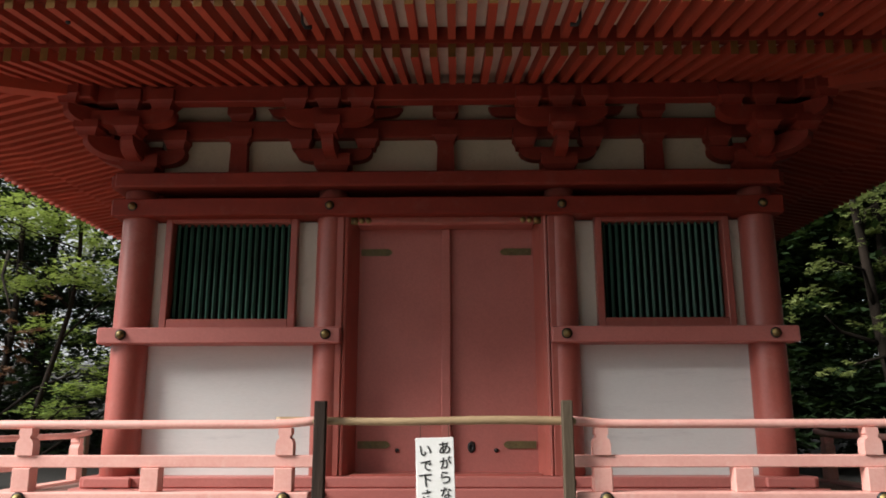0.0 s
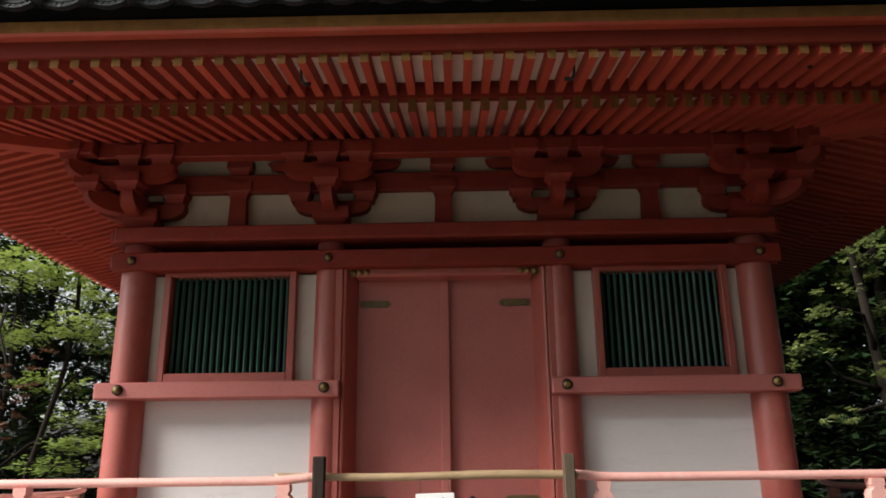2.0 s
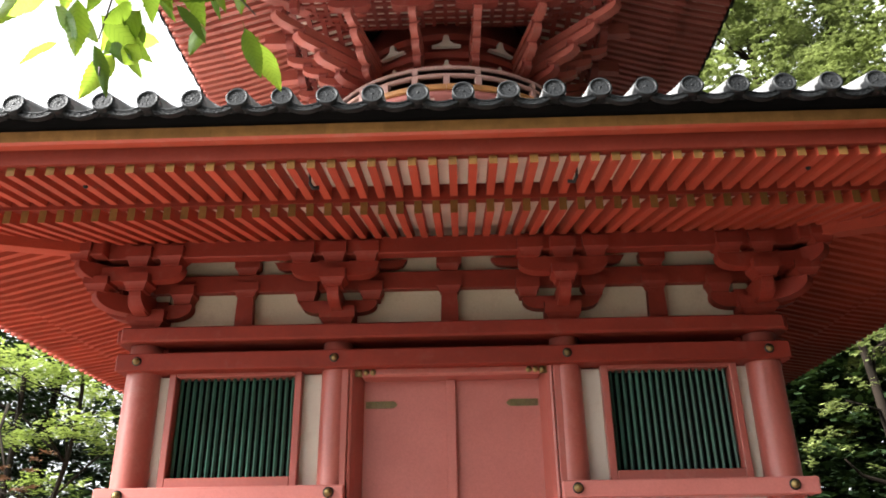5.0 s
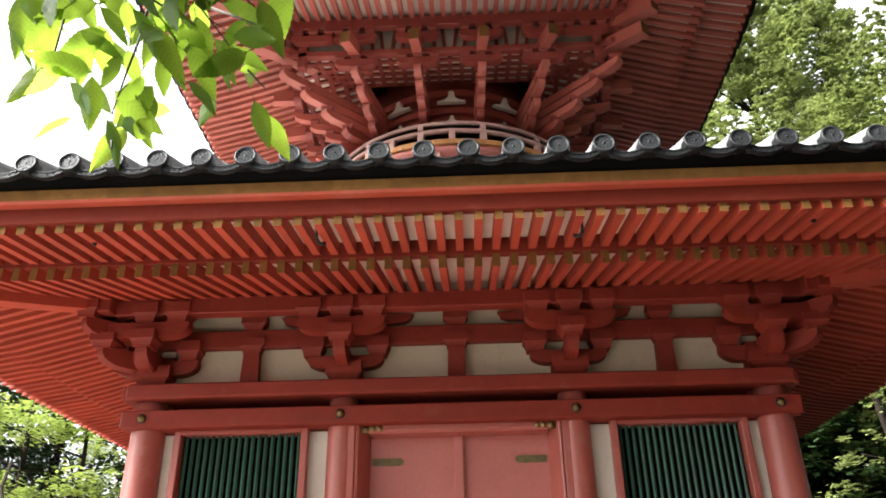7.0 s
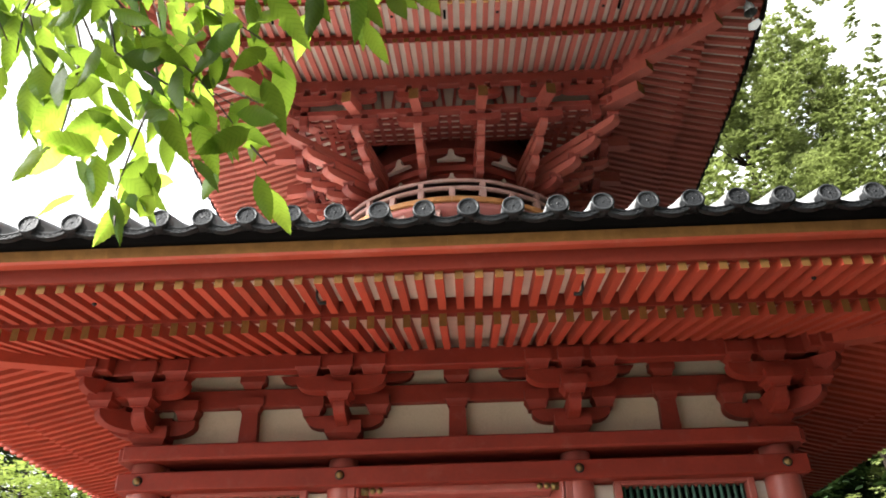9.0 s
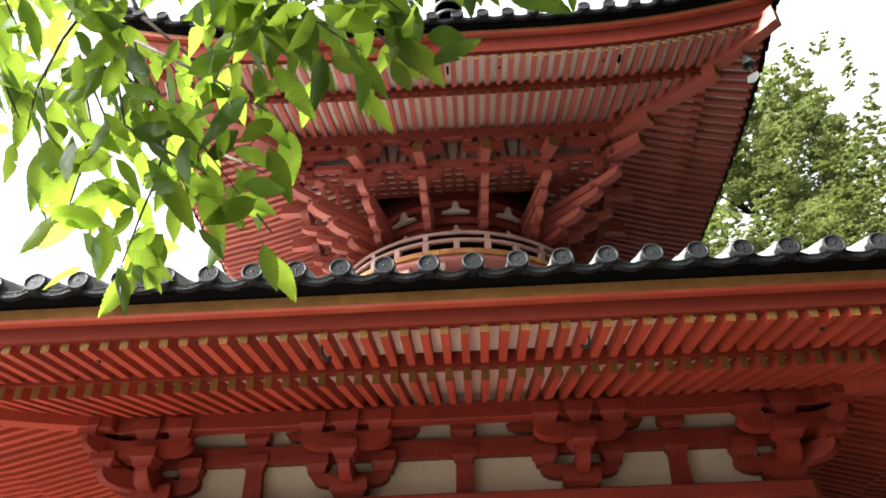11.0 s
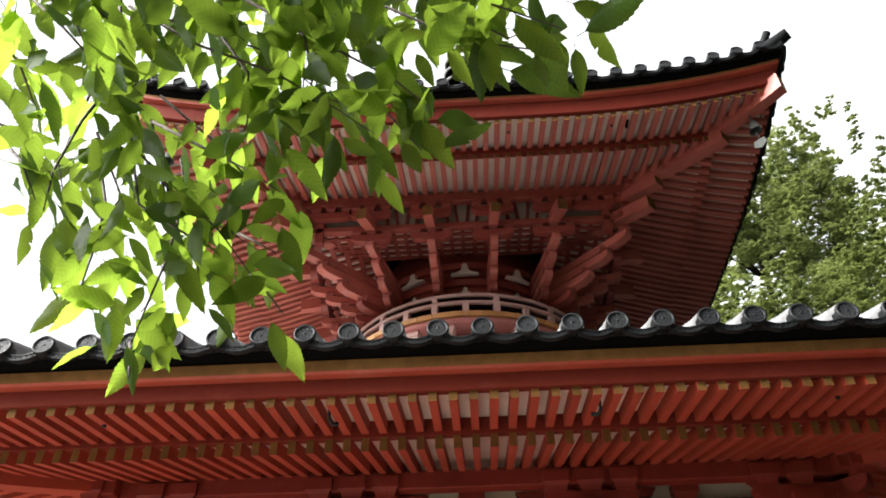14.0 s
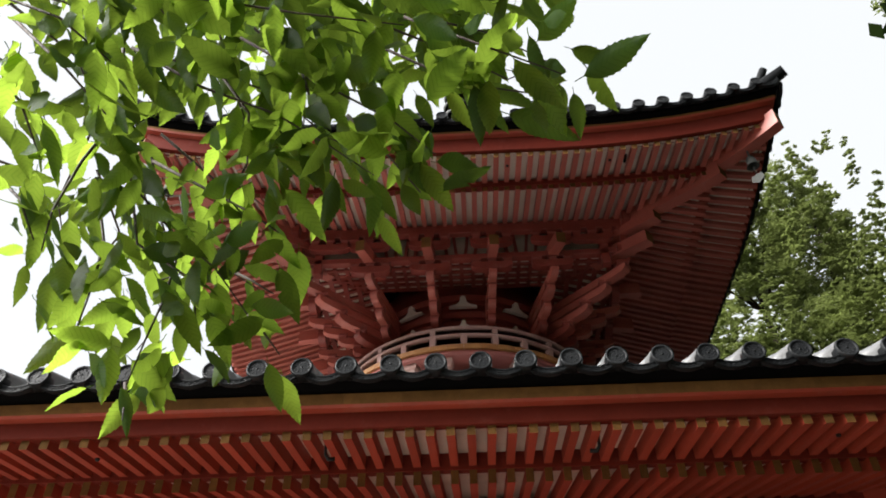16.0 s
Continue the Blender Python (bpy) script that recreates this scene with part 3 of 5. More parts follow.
                    link("rafter", me, roof, m=SIDE[k])
                else:
                    o = len(rest_v)
                    rest_v.extend(tuple(SIDE[k] @ Vector(v)) for v in vs)
                    rest_f.extend(tuple(o + i for i in q) for q in faces)
                    rest_m.extend((0, 1, 0, 0, 0, 0))
    me = bpy.data.meshes.new("rafters_beyond")
    me.from_pydata(rest_v, [], rest_f)
    me.materials.append(E["paint"])
    me.materials.append(OCHRE)
    me.polygons.foreach_set("material_index", rest_m)
    tagged(link("rafters_beyond", me, roof), kind="stuff")

    # bars along the eave, bent with it
    def bar(nm, prof, material, pieces=1, edge=None):
        """edge: (numbers of the sides of the profile, material) that are painted differently."""
        for k in range(4):
            for q in range(pieces):
                bm = bmesh.new()
                cols = []
                n = max(2, 48 // pieces)
                g_ = 0.0 if pieces == 1 else 0.00012
                for j in range(n + 1):
                    t = 2 * (q + g_ * pieces * 0.5 + (1 - g_ * pieces) * j / n) / pieces - 1
                    cols.append([bm.verts.new(place(t * r, r, z)) for r, z in prof])
                m_ = len(prof)
                for a, b in zip(cols, cols[1:]):
                    for i in range(m_):
                        fc = bm.faces.new((a[i], b[i], b[(i + 1) % m_], a[(i + 1) % m_]))
                        if edge and i in edge[0]:
                            fc.material_index = 1
                bm.faces.new(cols[0])
                bm.faces.new(cols[-1])
                part(nm, bm, (material, edge[1]) if edge else material, roof, m=SIDE[k])

    zg = g[3] + rh
    bar("eave_batten", [(g[2] - 0.075, zg + 0.012), (g[2] + 0.012, zg - 0.002), (g[2] + 0.012, zg + E["batten"]), (g[2] - 0.075, zg + E["batten"])], RED)
    for nm, prof, material, pieces, edge in E["fascia"]:
        bar(nm, prof, material, pieces, edge)

    # tile rows
    cap = bmesh.new()
    R = E["tile_rad"]
    lathe(cap, [(R, -0.06), (R, 0.0), (R * 0.97, 0.009), (R * 0.80, 0.009), (R * 0.76, 0.002)], (0, 0, 0), "y", 24)
    for f_ in cap.faces:
        f_.material_index = 1
    lathe(cap, [(R * 0.76, 0.001), (R * 0.72, -0.006), (0.0001, -0.006)], (0, 0, 0), "y", 24)
    for num, rr, sz in ((10, 0.57, 0.105), (1, 0.0, 0.2), (5, 0.31, 0.07)):
        for i in range(num):
            a = 2 * math.pi * i / num
            lathe(cap, [(R * sz, -0.006), (R * sz * 0.8, 0.002), (0.0001, 0.005)], (R * rr * math.cos(a), 0, R * rr * math.sin(a)), "y", 6)
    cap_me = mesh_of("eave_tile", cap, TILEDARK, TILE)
    # hanging flat tile with a curved lower edge
    pend = bmesh.new()
    sp = E["tile_step"]
    outer = [(-sp / 2, 0.0)] + [(sp * (i / 12 - 0.5), -0.052 * math.sin(math.pi * i / 12) ** 0.8 + 0.002) for i in range(13)][1:-1] + [(sp / 2, 0.0)]
    inner = [(u, v + 0.042) for u, v in outer]
    prism(pend, outer + inner[::-1], 0.0, 0.03, lambda u, v, w: (u, w, v))
    rim = [(u * 0.97, v + 0.004) for u, v in outer] + [(u * 0.97, v + 0.011) for u, v in outer[::-1]]
    prism(pend, rim, -0.006, 0.0, lambda u, v, w: (u, w, v))
    rim = [(u * 0.97, v + 0.033) for u, v in outer] + [(u * 0.97, v + 0.040) for u, v in outer[::-1]]
    prism(pend, rim, -0.006, 0.0, lambda u, v, w: (u, w, v))
    for i in range(-3, 4):
        u = i * sp * 0.12
        v = -0.052 * math.cos(math.pi * u / sp) ** 0.8 + 0.024
        prism(pend, [(u - 0.007, v - 0.005), (u + 0.007, v - 0.005), (u + 0.007, v + 0.005), (u - 0.007, v + 0.005)], -0.004, 0.0, lambda p, q, w: (p, w, q))
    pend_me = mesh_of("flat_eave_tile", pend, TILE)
    nt_ = int((tile_r - 0.10) / sp)
    for k in range(4):
        for j in range(-nt_, nt_):
            x = (j + 0.5) * sp
            c = Vector(place(x, tile_r, E["tile_z"]))
            link("eave_tile", cap_me, roof, m=SIDE[k] @ Matrix.Translation(c) @ Matrix.Rotation(-0.12, 4, "X") @ Matrix.Rotation(random.uniform(0, 0.6), 4, "Y"))
            bm = bmesh.new()
            r = tile_r - 0.01
            end = max(E["top_r"], abs(x) + 0.05)
            rings = []
            while True:
                z = E["tile_z"] + roof_z(min(r, half - 0.03)) - roof_z(half - 0.03)
                for s in (0.0, 1.0):
                    rr = max(r - 0.27 * s, end)
                    zz = E["tile_z"] + roof_z(min(rr, half - 0.03)) - roof_z(half - 0.03)
                    rad = R * (0.93 if s else 1.0)
                    rings.append([bm.verts.new(Vector(place(x, rr, zz)) + Vector((rad * math.cos(a), 0, rad * math.sin(a)))) for a in [math.pi * (i / 8) * 1.3 - 0.15 * math.pi for i in range(9)]])
                r -= 0.27
                if r <= end:
                    break
            for p, q in zip(rings, rings[1:]):
                for i in range(8):
                    fc = bm.faces.new((p[i], p[i + 1], q[i + 1], q[i]))
                    fc.smooth = True
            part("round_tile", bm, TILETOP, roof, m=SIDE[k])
        for j in range(-nt_, nt_ + 1):
            x = j * sp
            if abs(x) > tile_r - 0.08:
                continue
            tl = math.atan2(up(x + 0.05, tile_r) - up(x - 0.05, tile_r), 0.1)
            link("flat_eave_tile", pend_me, roof, m=SIDE[k] @ Matrix.Translation(place(x, tile_r - 0.012, E["tile_z"] - 0.045)) @ Matrix.Rotation(-tl, 4, "Y"))

    # hips: the rafter below, the ridge of tiles above
    for k in range(4):
        m = SIDE[k]
        for (r0, z0, r1, z1), w, h in ((g, 0.13, 0.20), (f, 0.12, 0.19)):
            ext = 0.05 if r1 == g[2] else 0.06
            bm = bmesh.new()
            rings = []
            for t in range(9):
                r = r0 + (r1 + ext - r0) * t / 8
                z = z0 + (z1 - z0) * (r - r0) / (r1 - r0) + up(r, r) - 0.085
                o = w / 2 / math.sqrt(2)
                rings.append([bm.verts.new((-r + sx * o, CY - r - sx * o, z + dz)) for sx, dz in ((-1, 0), (1, 0), (1, h), (-1, h))])
            for p, q in zip(rings, rings[1:]):
                for i in range(4):
                    bm.faces.new((p[i], p[(i + 1) % 4], q[(i + 1) % 4], q[i]))
            bm.faces.new(rings[0])
            tipf = bm.faces.new(rings[-1])
            tipf.material_index = 1
            part("hip_rafter", bm, (E["paint"], OCHRE), roof, m=m)
        bm = bmesh.new()
        pts, rad = [], []
        for t in range(13):
            r = half + 0.02 + (E["top_r"] - half) * t / 12
            pts.append((-r, CY - r, E["tile_z"] + roof_z(min(r, half)) - roof_z(half) + up(r, r) + 0.03))
            rad.append(0.085 if t else 0.06)
        tube(bm, pts, rad, 10)
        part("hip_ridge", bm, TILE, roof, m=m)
        # the ridge ends in a demon-faced tile turned up, seen as a stub
        p = Vector(pts[1])
        bm = bmesh.new()
        d = Vector((-1, -1, 0)).normalized()
        tube(bm, [p + Vector((0, 0, 0.05)), p + d * 0.10 + Vector((0, 0, 0.12)), p + d * 0.17 + Vector((0, 0, 0.22))], [0.05, 0.042, 0.04], 10)
        part("ridge_end_tile", bm, TILE, roof, m=m)
    return roof


LOWER = dict(paint=RAFT, half=4.343, tile_r=4.343, tile_z=4.144, tile_rad=0.0637, tile_step=0.251, deck=4.092, top_r=1.75, top_z=5.45,
             purlin=2.6, flat=2.6, rise=0.30, step=0.1144, raft_h=0.088, raft_w=0.048, batten=0.108,
             ground=(2.30, 4.106, 3.546, 3.789), flying=(3.297, 3.939, 4.125, 3.808),
             # upright fascia painted darker for its shade, board underside orange for its light
             fascia=(("fascia", [(4.073, 3.872), (4.138, 3.859), (4.148, 3.864), (4.151, 3.957), (4.073, 3.963)], DEEP, 1, None),
                     ("eave_board", [(4.053, 3.965), (4.152, 3.956), (4.200, 3.960), (4.217, 3.972), (4.223, 3.990), (4.227, 4.034), (4.053, 4.034)], OCHRE, 26, ((1, 2), ORANGE)),
                     # near-black strip paints the shade of the gap below the tiles
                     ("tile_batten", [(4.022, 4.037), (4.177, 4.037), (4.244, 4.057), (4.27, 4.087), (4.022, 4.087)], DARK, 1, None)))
lower_roof = eaves("lower_roof", "lower pyramid roof of grey round tiles on vermilion rafters", LOWER)
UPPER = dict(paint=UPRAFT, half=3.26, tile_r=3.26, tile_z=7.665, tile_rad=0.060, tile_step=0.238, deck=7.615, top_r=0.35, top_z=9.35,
             purlin=1.78, flat=0.8, rise=0.40, step=0.110, raft_h=0.054, raft_w=0.050, batten=0.075,
             ground=(1.50, 7.64, 2.584, 7.29), flying=(2.40, 7.44, 3.05, 7.267),
             # light and shade painted in here too, as on the lower fascia
             fascia=(("fascia", [(3.00, 7.335), (3.075, 7.325), (3.085, 7.33), (3.10, 7.49), (3.00, 7.50)], DEEP, 1, None),
                     ("eave_board", [(2.98, 7.502), (3.101, 7.491), (3.145, 7.496), (3.154, 7.515), (3.156, 7.54), (2.98, 7.545)], OCHRE, 20, ((1, 2), ORANGE)),
                     # painted gap shade again, below the upper tiles
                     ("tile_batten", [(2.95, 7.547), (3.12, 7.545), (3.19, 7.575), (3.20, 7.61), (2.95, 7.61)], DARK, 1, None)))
upper_roof = eaves("upper_roof", "upper pyramid roof of grey round tiles with upturned corners", UPPER)

# ---- round upper storey ----
bm = bmesh.new()
lathe(bm, [(1.85, 5.30), (1.80, 5.55), (1.62, 5.80), (1.40, 5.93), (1.20, 5.97)], (0, CY, 0), seg=64)
part("plaster_dome", bm, PLASTER, pagoda, "rounded white plaster dome under the upper storey")
bm = bmesh.new()
lathe(bm, [(1.08, 5.95), (1.08, 7.45)], (0, CY, 0), seg=64)
part("drum_wall", bm, UPRED, pagoda)
bm = bmesh.new()
lathe(bm, [(1.0, 6.075), (1.50, 6.075), (1.51, 6.085), (1.51, 6.125), (1.0, 6.13)], (0, CY, 0), seg=72)
part("balcony_ring", bm, FADED, pagoda)
for i in range(56):
    a0, a1 = 2 * math.pi * i / 56, 2 * math.pi * (i + 0.97) / 56
    bm = bmesh.new()
    lathe(bm, [(1.10, 6.132), (1.535, 6.132), (1.535, 6.185), (1.10, 6.185), (1.10, 6.132)], (0, CY, 0), seg=2, a0=a0, a1=a1, smooth=False)
    bmesh.ops.holes_fill(bm, edges=bm.edges)
    part("balcony_board", bm, AMBER, pagoda)
for i in range(24):
    a = 2 * math.pi * (i + 0.5) / 24
    bm = bmesh.new()
    block(bm, 0, 0, 0, 0.13, 0.09)
    part("balcony_block", bm, PALER, pagoda, m=Matrix.Translation((1.40 * math.sin(a), CY - 1.40 * math.cos(a), 5.985)) @ Matrix.Rotation(a, 4, "Z"))
bm = bmesh.new()
lathe(bm, [(1.40, 6.19), (1.46, 6.19), (1.46, 6.225), (1.40, 6.225), (1.40, 6.19)], (0, CY, 0), seg=72)
balcony = part("balcony_rail", bm, PALER, pagoda, "curved bleached pale balcony balustrade")
bm = bmesh.new()
lathe(bm, [(1.415, 6.335), (1.455, 6.335), (1.455, 6.370), (1.415, 6.370), (1.415, 6.335)], (0, CY, 0), seg=72)
part("middle_rail", bm, PALER, balcony)
bm = bmesh.new()
lathe(bm, [(1.435 + 0.024 * math.cos(t * math.pi / 5), 6.45 + 0.022 * math.sin(t * math.pi / 5)) for t in range(11)], (0, CY, 0), seg=72)
part("top_rail", bm, PALER, balcony)
for i in range(28):
    a = 2 * math.pi * (i + 0.0) / 28
    bm = bmesh.new()
    tall = i % 2 == 1
    box(bm, -0.033, 0.033, -0.028, 0.028, 6.225, 6.335, 0.004)
    if tall:
        box(bm, -0.028, 0.028, -0.026, 0.026, 6.37, 6.43, 0.004)
    part("rail_post", bm, PALER, balcony, m=Matrix.Translation((1.435 * math.sin(a), CY - 1.435 * math.cos(a), 0)) @ Matrix.Rotation(a, 4, "Z"))

# columns of the drum, and pale carved struts between
for i in range(12):
    a = 2 * math.pi * (i + 0.5) / 12
    p = Vector((1.08 * math.sin(a), CY - 1.08 * math.cos(a), 0))
    bm = bmesh.new()
    lathe(bm, [(0.085, 6.19), (0.085, 6.72)], (p.x, p.y, 0), seg=16)
    part("drum_column", bm, UPRED, pagoda)
for i in range(12):
    a = 2 * math.pi * i / 12
    m = Matrix.Translation((0, CY, 0)) @ Matrix.Rotation(a, 4, "Z")
    for z, s in ((6.91, 0.82), (6.66, 0.55)):
        bm = bmesh.new()
        half_o = [(0.19, 0.0), (0.185, 0.016), (0.10, 0.038), (0.055, 0.070), (0.038, 0.120), (0.040, 0.150), (0.018, 0.178)]
        prism(bm, [(u * s, v * s) for u, v in half_o] + [(-u * s, v * s) for u, v in half_o[::-1]], -0.025, 0.025, lambda u, v, w: (u, -1.13 - 0.04 * (z > 6.8) + w, z + v))
        part("carved_strut", bm, BOARD, pagoda, "pale carved frog-leg strut", m=m)
for z, r in ((6.80, 1.14), (7.02, 1.16), (6.60, 1.13)):
    bm = bmesh.new()
    lathe(bm, [(1.0, z), (r, z), (r, z + 0.08), (1.0, z + 0.08), (1.0, z)], (0, CY, 0), seg=48, smooth=False)
    part("drum_ring_beam", bm, UPRED, pagoda)


# stepped brackets from the drum to the square eave
def nose(length, h):
    """Outline of a bracket arm that points outwards: square at the back, rounded off below at the tip."""
    c = [(0, 0), (length - h * 1.3, 0)]
    for i in range(1, 6):
        t = i / 5 * math.pi / 2
        c.append((length - h * 1.3 * (1 - math.sin(t)), h * 0.62 * (1 - math.cos(t))))
    return c + [(length, h), (0, h)]


def upper_bracket(k, x_in, x_out, r_in, r_out, wide, diagonal=False, label="stepped vermilion bracket carrying the upper eave"):
    """Five arms, each reaching further out than the one below, with blocks on their tips, and a sloping tail beam on top."""
    m = SIDE[k]
    a, b = Vector((x_in, CY - r_in, 0)), Vector((x_out, CY - r_out, 0))
    d = (b - a).normalized()
    s = Vector((-d.y, d.x, 0))
    L = (b - a).length
    tiers, rise = 5, 0.112
    br = None
    for t in range(tiers):
        ln = 0.06 + L * (t + 1) / tiers
        z = 6.43 + t * rise
        bm = bmesh.new()
        prism(bm, nose(ln, 0.088), -wide / 2, wide / 2, lambda u, v, w: a + d * u + s * w + Vector((0, 0, z + v)))
        if br is None:
            br = part("bracket", bm, UPRED, pagoda, label, m)
        else:
            # outer tiers take the paler paint, for the light on their undersides
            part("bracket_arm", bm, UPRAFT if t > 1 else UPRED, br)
        q = a + d * (ln - 0.055)
        bm = bmesh.new()
        block(bm, q.x, q.y, z + 0.086, wide * 1.3, 0.052)
        part("bearing_block", bm, UPRED, br)
    if not diagonal:                          # boat-shaped arm on the outermost tip, with three blocks
        q = Vector((x_out, CY - 1.70, 0))
        bm = bmesh.new()
        arm(bm, q.x, q.y, 6.995, 0.44, 0.085, 0.085)
        part("bracket_arm", bm, UPRED, br)
        for e in (-0.165, 0.0, 0.165):
            bm = bmesh.new()
            block(bm, q.x + e, q.y, 7.08, 0.10, 0.055)
            part("bearing_block", bm, UPRED, br)
    # tail beams: (reach beyond the bracket's tip, end height, rise towards the back)
    w = wide * 0.64
    for over, z1, back in (((0.385, 7.06, 0.10), (0.53, 7.285, 0.10)) if diagonal else ((0.315, 7.08, 0.11),)):
        reach = L + over
        bm = bmesh.new()
        prism(bm, [(L - 0.35, z1 + back), (reach, z1), (reach, z1 + 0.138), (L - 0.35, z1 + back + 0.138)], -w, w, lambda u, v, q: a + d * u + s * q + Vector((0, 0, v)))
        bm.normal_update()
        for fc in bm.faces:
            if abs(fc.normal.dot(d)) > 0.9 and (fc.calc_center_median() - a).to_2d().length > reach * 0.9:
                fc.material_index = 1
        # paler paint puts the lit underside into the tail beam's colour
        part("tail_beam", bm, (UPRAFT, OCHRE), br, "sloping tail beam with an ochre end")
    if diagonal:                              # stack of blocks that carries the crossing purlins
        q = a + d * (L + 0.085)
        for zz, h, w_ in ((7.20, 0.19, 0.085), (7.39, 0.085, 0.14), (7.475, 0.06, 0.095), (7.535, 0.10, 0.14)):
            bm = bmesh.new()
            if h > 0.15:
                box(bm, q.x - w_ / 2, q.x + w_ / 2, q.y - w_ / 2, q.y + w_ / 2, zz, zz + h, 0.006)
            else:
                block(bm, q.x, q.y, zz, w_, h)
            part("bearing_block", bm, UPRED, br)
        for e in (Vector((0.16, 0, 0)), Vector((0, 0.16, 0))):
            q = b + e
            bm = bmesh.new()
            box(bm, q.x - 0.045, q.x + 0.045, q.y - 0.045, q.y + 0.045, 7.0, 7.30, 0.006)
            part("corner_post", bm, UPRED, br)


for k in range(4):
    for sgn in (-1, 1):
        upper_bracket(k, sgn * 0.28, sgn * 0.33, 1.10, 1.70, 0.078)
        upper_bracket(k, sgn * 0.76, sgn * 0.975, 0.85, 1.70, 0.078)
    upper_bracket(k, -0.74, -1.70, 0.74, 1.70, 0.10, True, "stepped vermilion corner bracket with diagonal tail beams")
    m = SIDE[k]
    bm = bmesh.new()
    box(bm, -1.95, 1.95, CY - 1.83, CY - 1.745, 7.432, 7.565, 0.008)
    part("eave_purlin", bm, UPRED, pagoda, m=m)
    bm = bmesh.new()
    box(bm, -1.80, 1.80, CY - 1.745, CY - 1.66, 7.132, 7.20, 0.006)
    part("bracket_tie_beam", bm, UPRED, pagoda, m=m)
    # outer boat arms and their blocks carry the purlin
    for x in (-1.42, -0.99, -0.335, 0.335, 0.99, 1.42):
        bm = bmesh.new()
        arm(bm, x, CY - 1.785, 7.262, 0.46, 0.085, 0.075)
        part("bracket_arm", bm, UPRED, pagoda, m=m)
        for e in (-0.165, 0.0, 0.165):
            bm = bmesh.new()
            block(bm, x + e, CY - 1.785, 7.346, 0.105, 0.085)
            part("bearing_block", bm, UPRED, pagoda, m=m)
    # white coving behind, with thin ribs
    bm = bmesh.new()
    box(bm, -1.60, 1.60, CY - 1.60, CY - 1.57, 7.20, 7.62)
    part("plaster_band", bm, BOARD, pagoda, m=m)
    for c in (-0.66, 0.0, 0.66):
        for x, lean in ((c - 0.062, -0.02), (c + 0.062, 0.02), (c - 0.17, -0.03), (c + 0.17, 0.03)):
            bm = bmesh.new()
            prism(bm, [(x - 0.018 - lean, 7.20), (x + 0.018 - lean, 7.20), (x + 0.016 + lean, 7.60), (x - 0.016 + lean, 7.60)], CY - 1.64, CY - 1.601, lambda p, q, w: (p, w, q))
            part("thin_strut", bm, UPRED, pagoda, m=m)
    # coffered lattice over the brackets, white between its ribs
    def under(u, up):
        return CY - 1.65 + u, 7.118 + 0.268 * u + up
    bm = bmesh.new()
    prism(bm, [under(0, 0.03), under(0.62, 0.03), under(0.62, 0.05), under(0, 0.05)], -1.55, 1.55, lambda u, v, w: (w, u, v))
    part("lattice_backing", bm, BOARD, pagoda, m=m)
    bm = bmesh.new()
    for i in range(-12, 13):
        x = i * 0.125
        prism(bm, [under(0, 0), under(0.62, 0), under(0.62, 0.029), under(0, 0.029)], x - 0.021, x + 0.021, lambda u, v, w: (w, u, v))
    for i in range(5):
        u = 0.02 + i * 0.14
        prism(bm, [under(u, -0.003), under(u + 0.05, -0.003), under(u + 0.05, 0.026), under(u, 0.026)], -1.55, 1.55, lambda u, v, w: (w, u, v))
    part("lattice_ceiling", bm, UPRED, pagoda, m=m)

# finial
bm = bmesh.new()
lathe(bm, [(0.42, 9.25), (0.42, 9.45), (0.34, 9.50), (0.30, 9.62), (0.12, 9.70), (0.06, 9.80), (0.05, 12.6), (0.09, 12.72), (0.05, 12.86), (0.0001, 13.0)], (0, CY, 0), seg=24)
finial = part("finial", bm, BRONZE, pagoda, "tall grey bronze spire with nine rings")
for i in range(9):
    bm = bmesh.new()
    r = 0.30 - i * 0.014
    z = 10.0 + i * 0.27
    lathe(bm, [(r, z - 0.035), (r + 0.03, z), (r, z + 0.035), (r - 0.03, z), (r, z - 0.035)], (0, CY, 0), seg=28)
    part("finial_ring", bm, BRONZE, finial)

# wind bells hang from the upper corners
for k in range(4):
    p = SIDE[k] @ Vector((-2.84, CY - 2.84, 7.36))
    bm = bmesh.new()
    lathe(bm, [(0.010, 0.06), (0.010, -0.03), (0.034, -0.04), (0.046, -0.07), (0.051, -0.14), (0.062, -0.155), (0.055, -0.155), (0.044, -0.13), (0.038, -0.07), (0.0001, -0.06)], tuple(p), seg=16)
    bell = part("wind_bell", bm, BRONZE, upper_roof, "weathered bronze wind bell with a dark mouth")
    bm = bmesh.new()
    tube(bm, [p + Vector((0, 0, -0.10)), p + Vector((0, 0, -0.27))], 0.004, 6)
    prism(bm, [(-0.05, -0.27), (0.05, -0.27), (0.065, -0.34), (0.0, -0.38), (-0.065, -0.34)], -0.003, 0.003, lambda u, v, w: (p.x + u * 0.7 + w, p.y - u * 0.7 + w, p.z + v))
    part("clapper", bm, BRONZE, bell)

# iron hooks under the lower eave
for x, s in ((-0.784, 1), (0.777, -1)):
    bm = bmesh.new()
    y = CY - 3.93
    tube(bm, [(x, y - 0.03, 3.90), (x, y, 3.815), (x + s * 0.012, y + 0.03, 3.80), (x + s * 0.05, y + 0.035, 3.805)], [0.007, 0.009, 0.012, 0.014], 6)
    part("iron_hook", bm, IRON, lower_roof, "small black iron hook")

# iron studs on a few rafters, and near-black boxes for shaded slots in the upper soffit
stud_bm = bmesh.new()
lathe(stud_bm, [(0.014, 0.006), (0.014, -0.010), (0.009, -0.016), (0.0001, -0.017)], (0, 0, 0), seg=10)
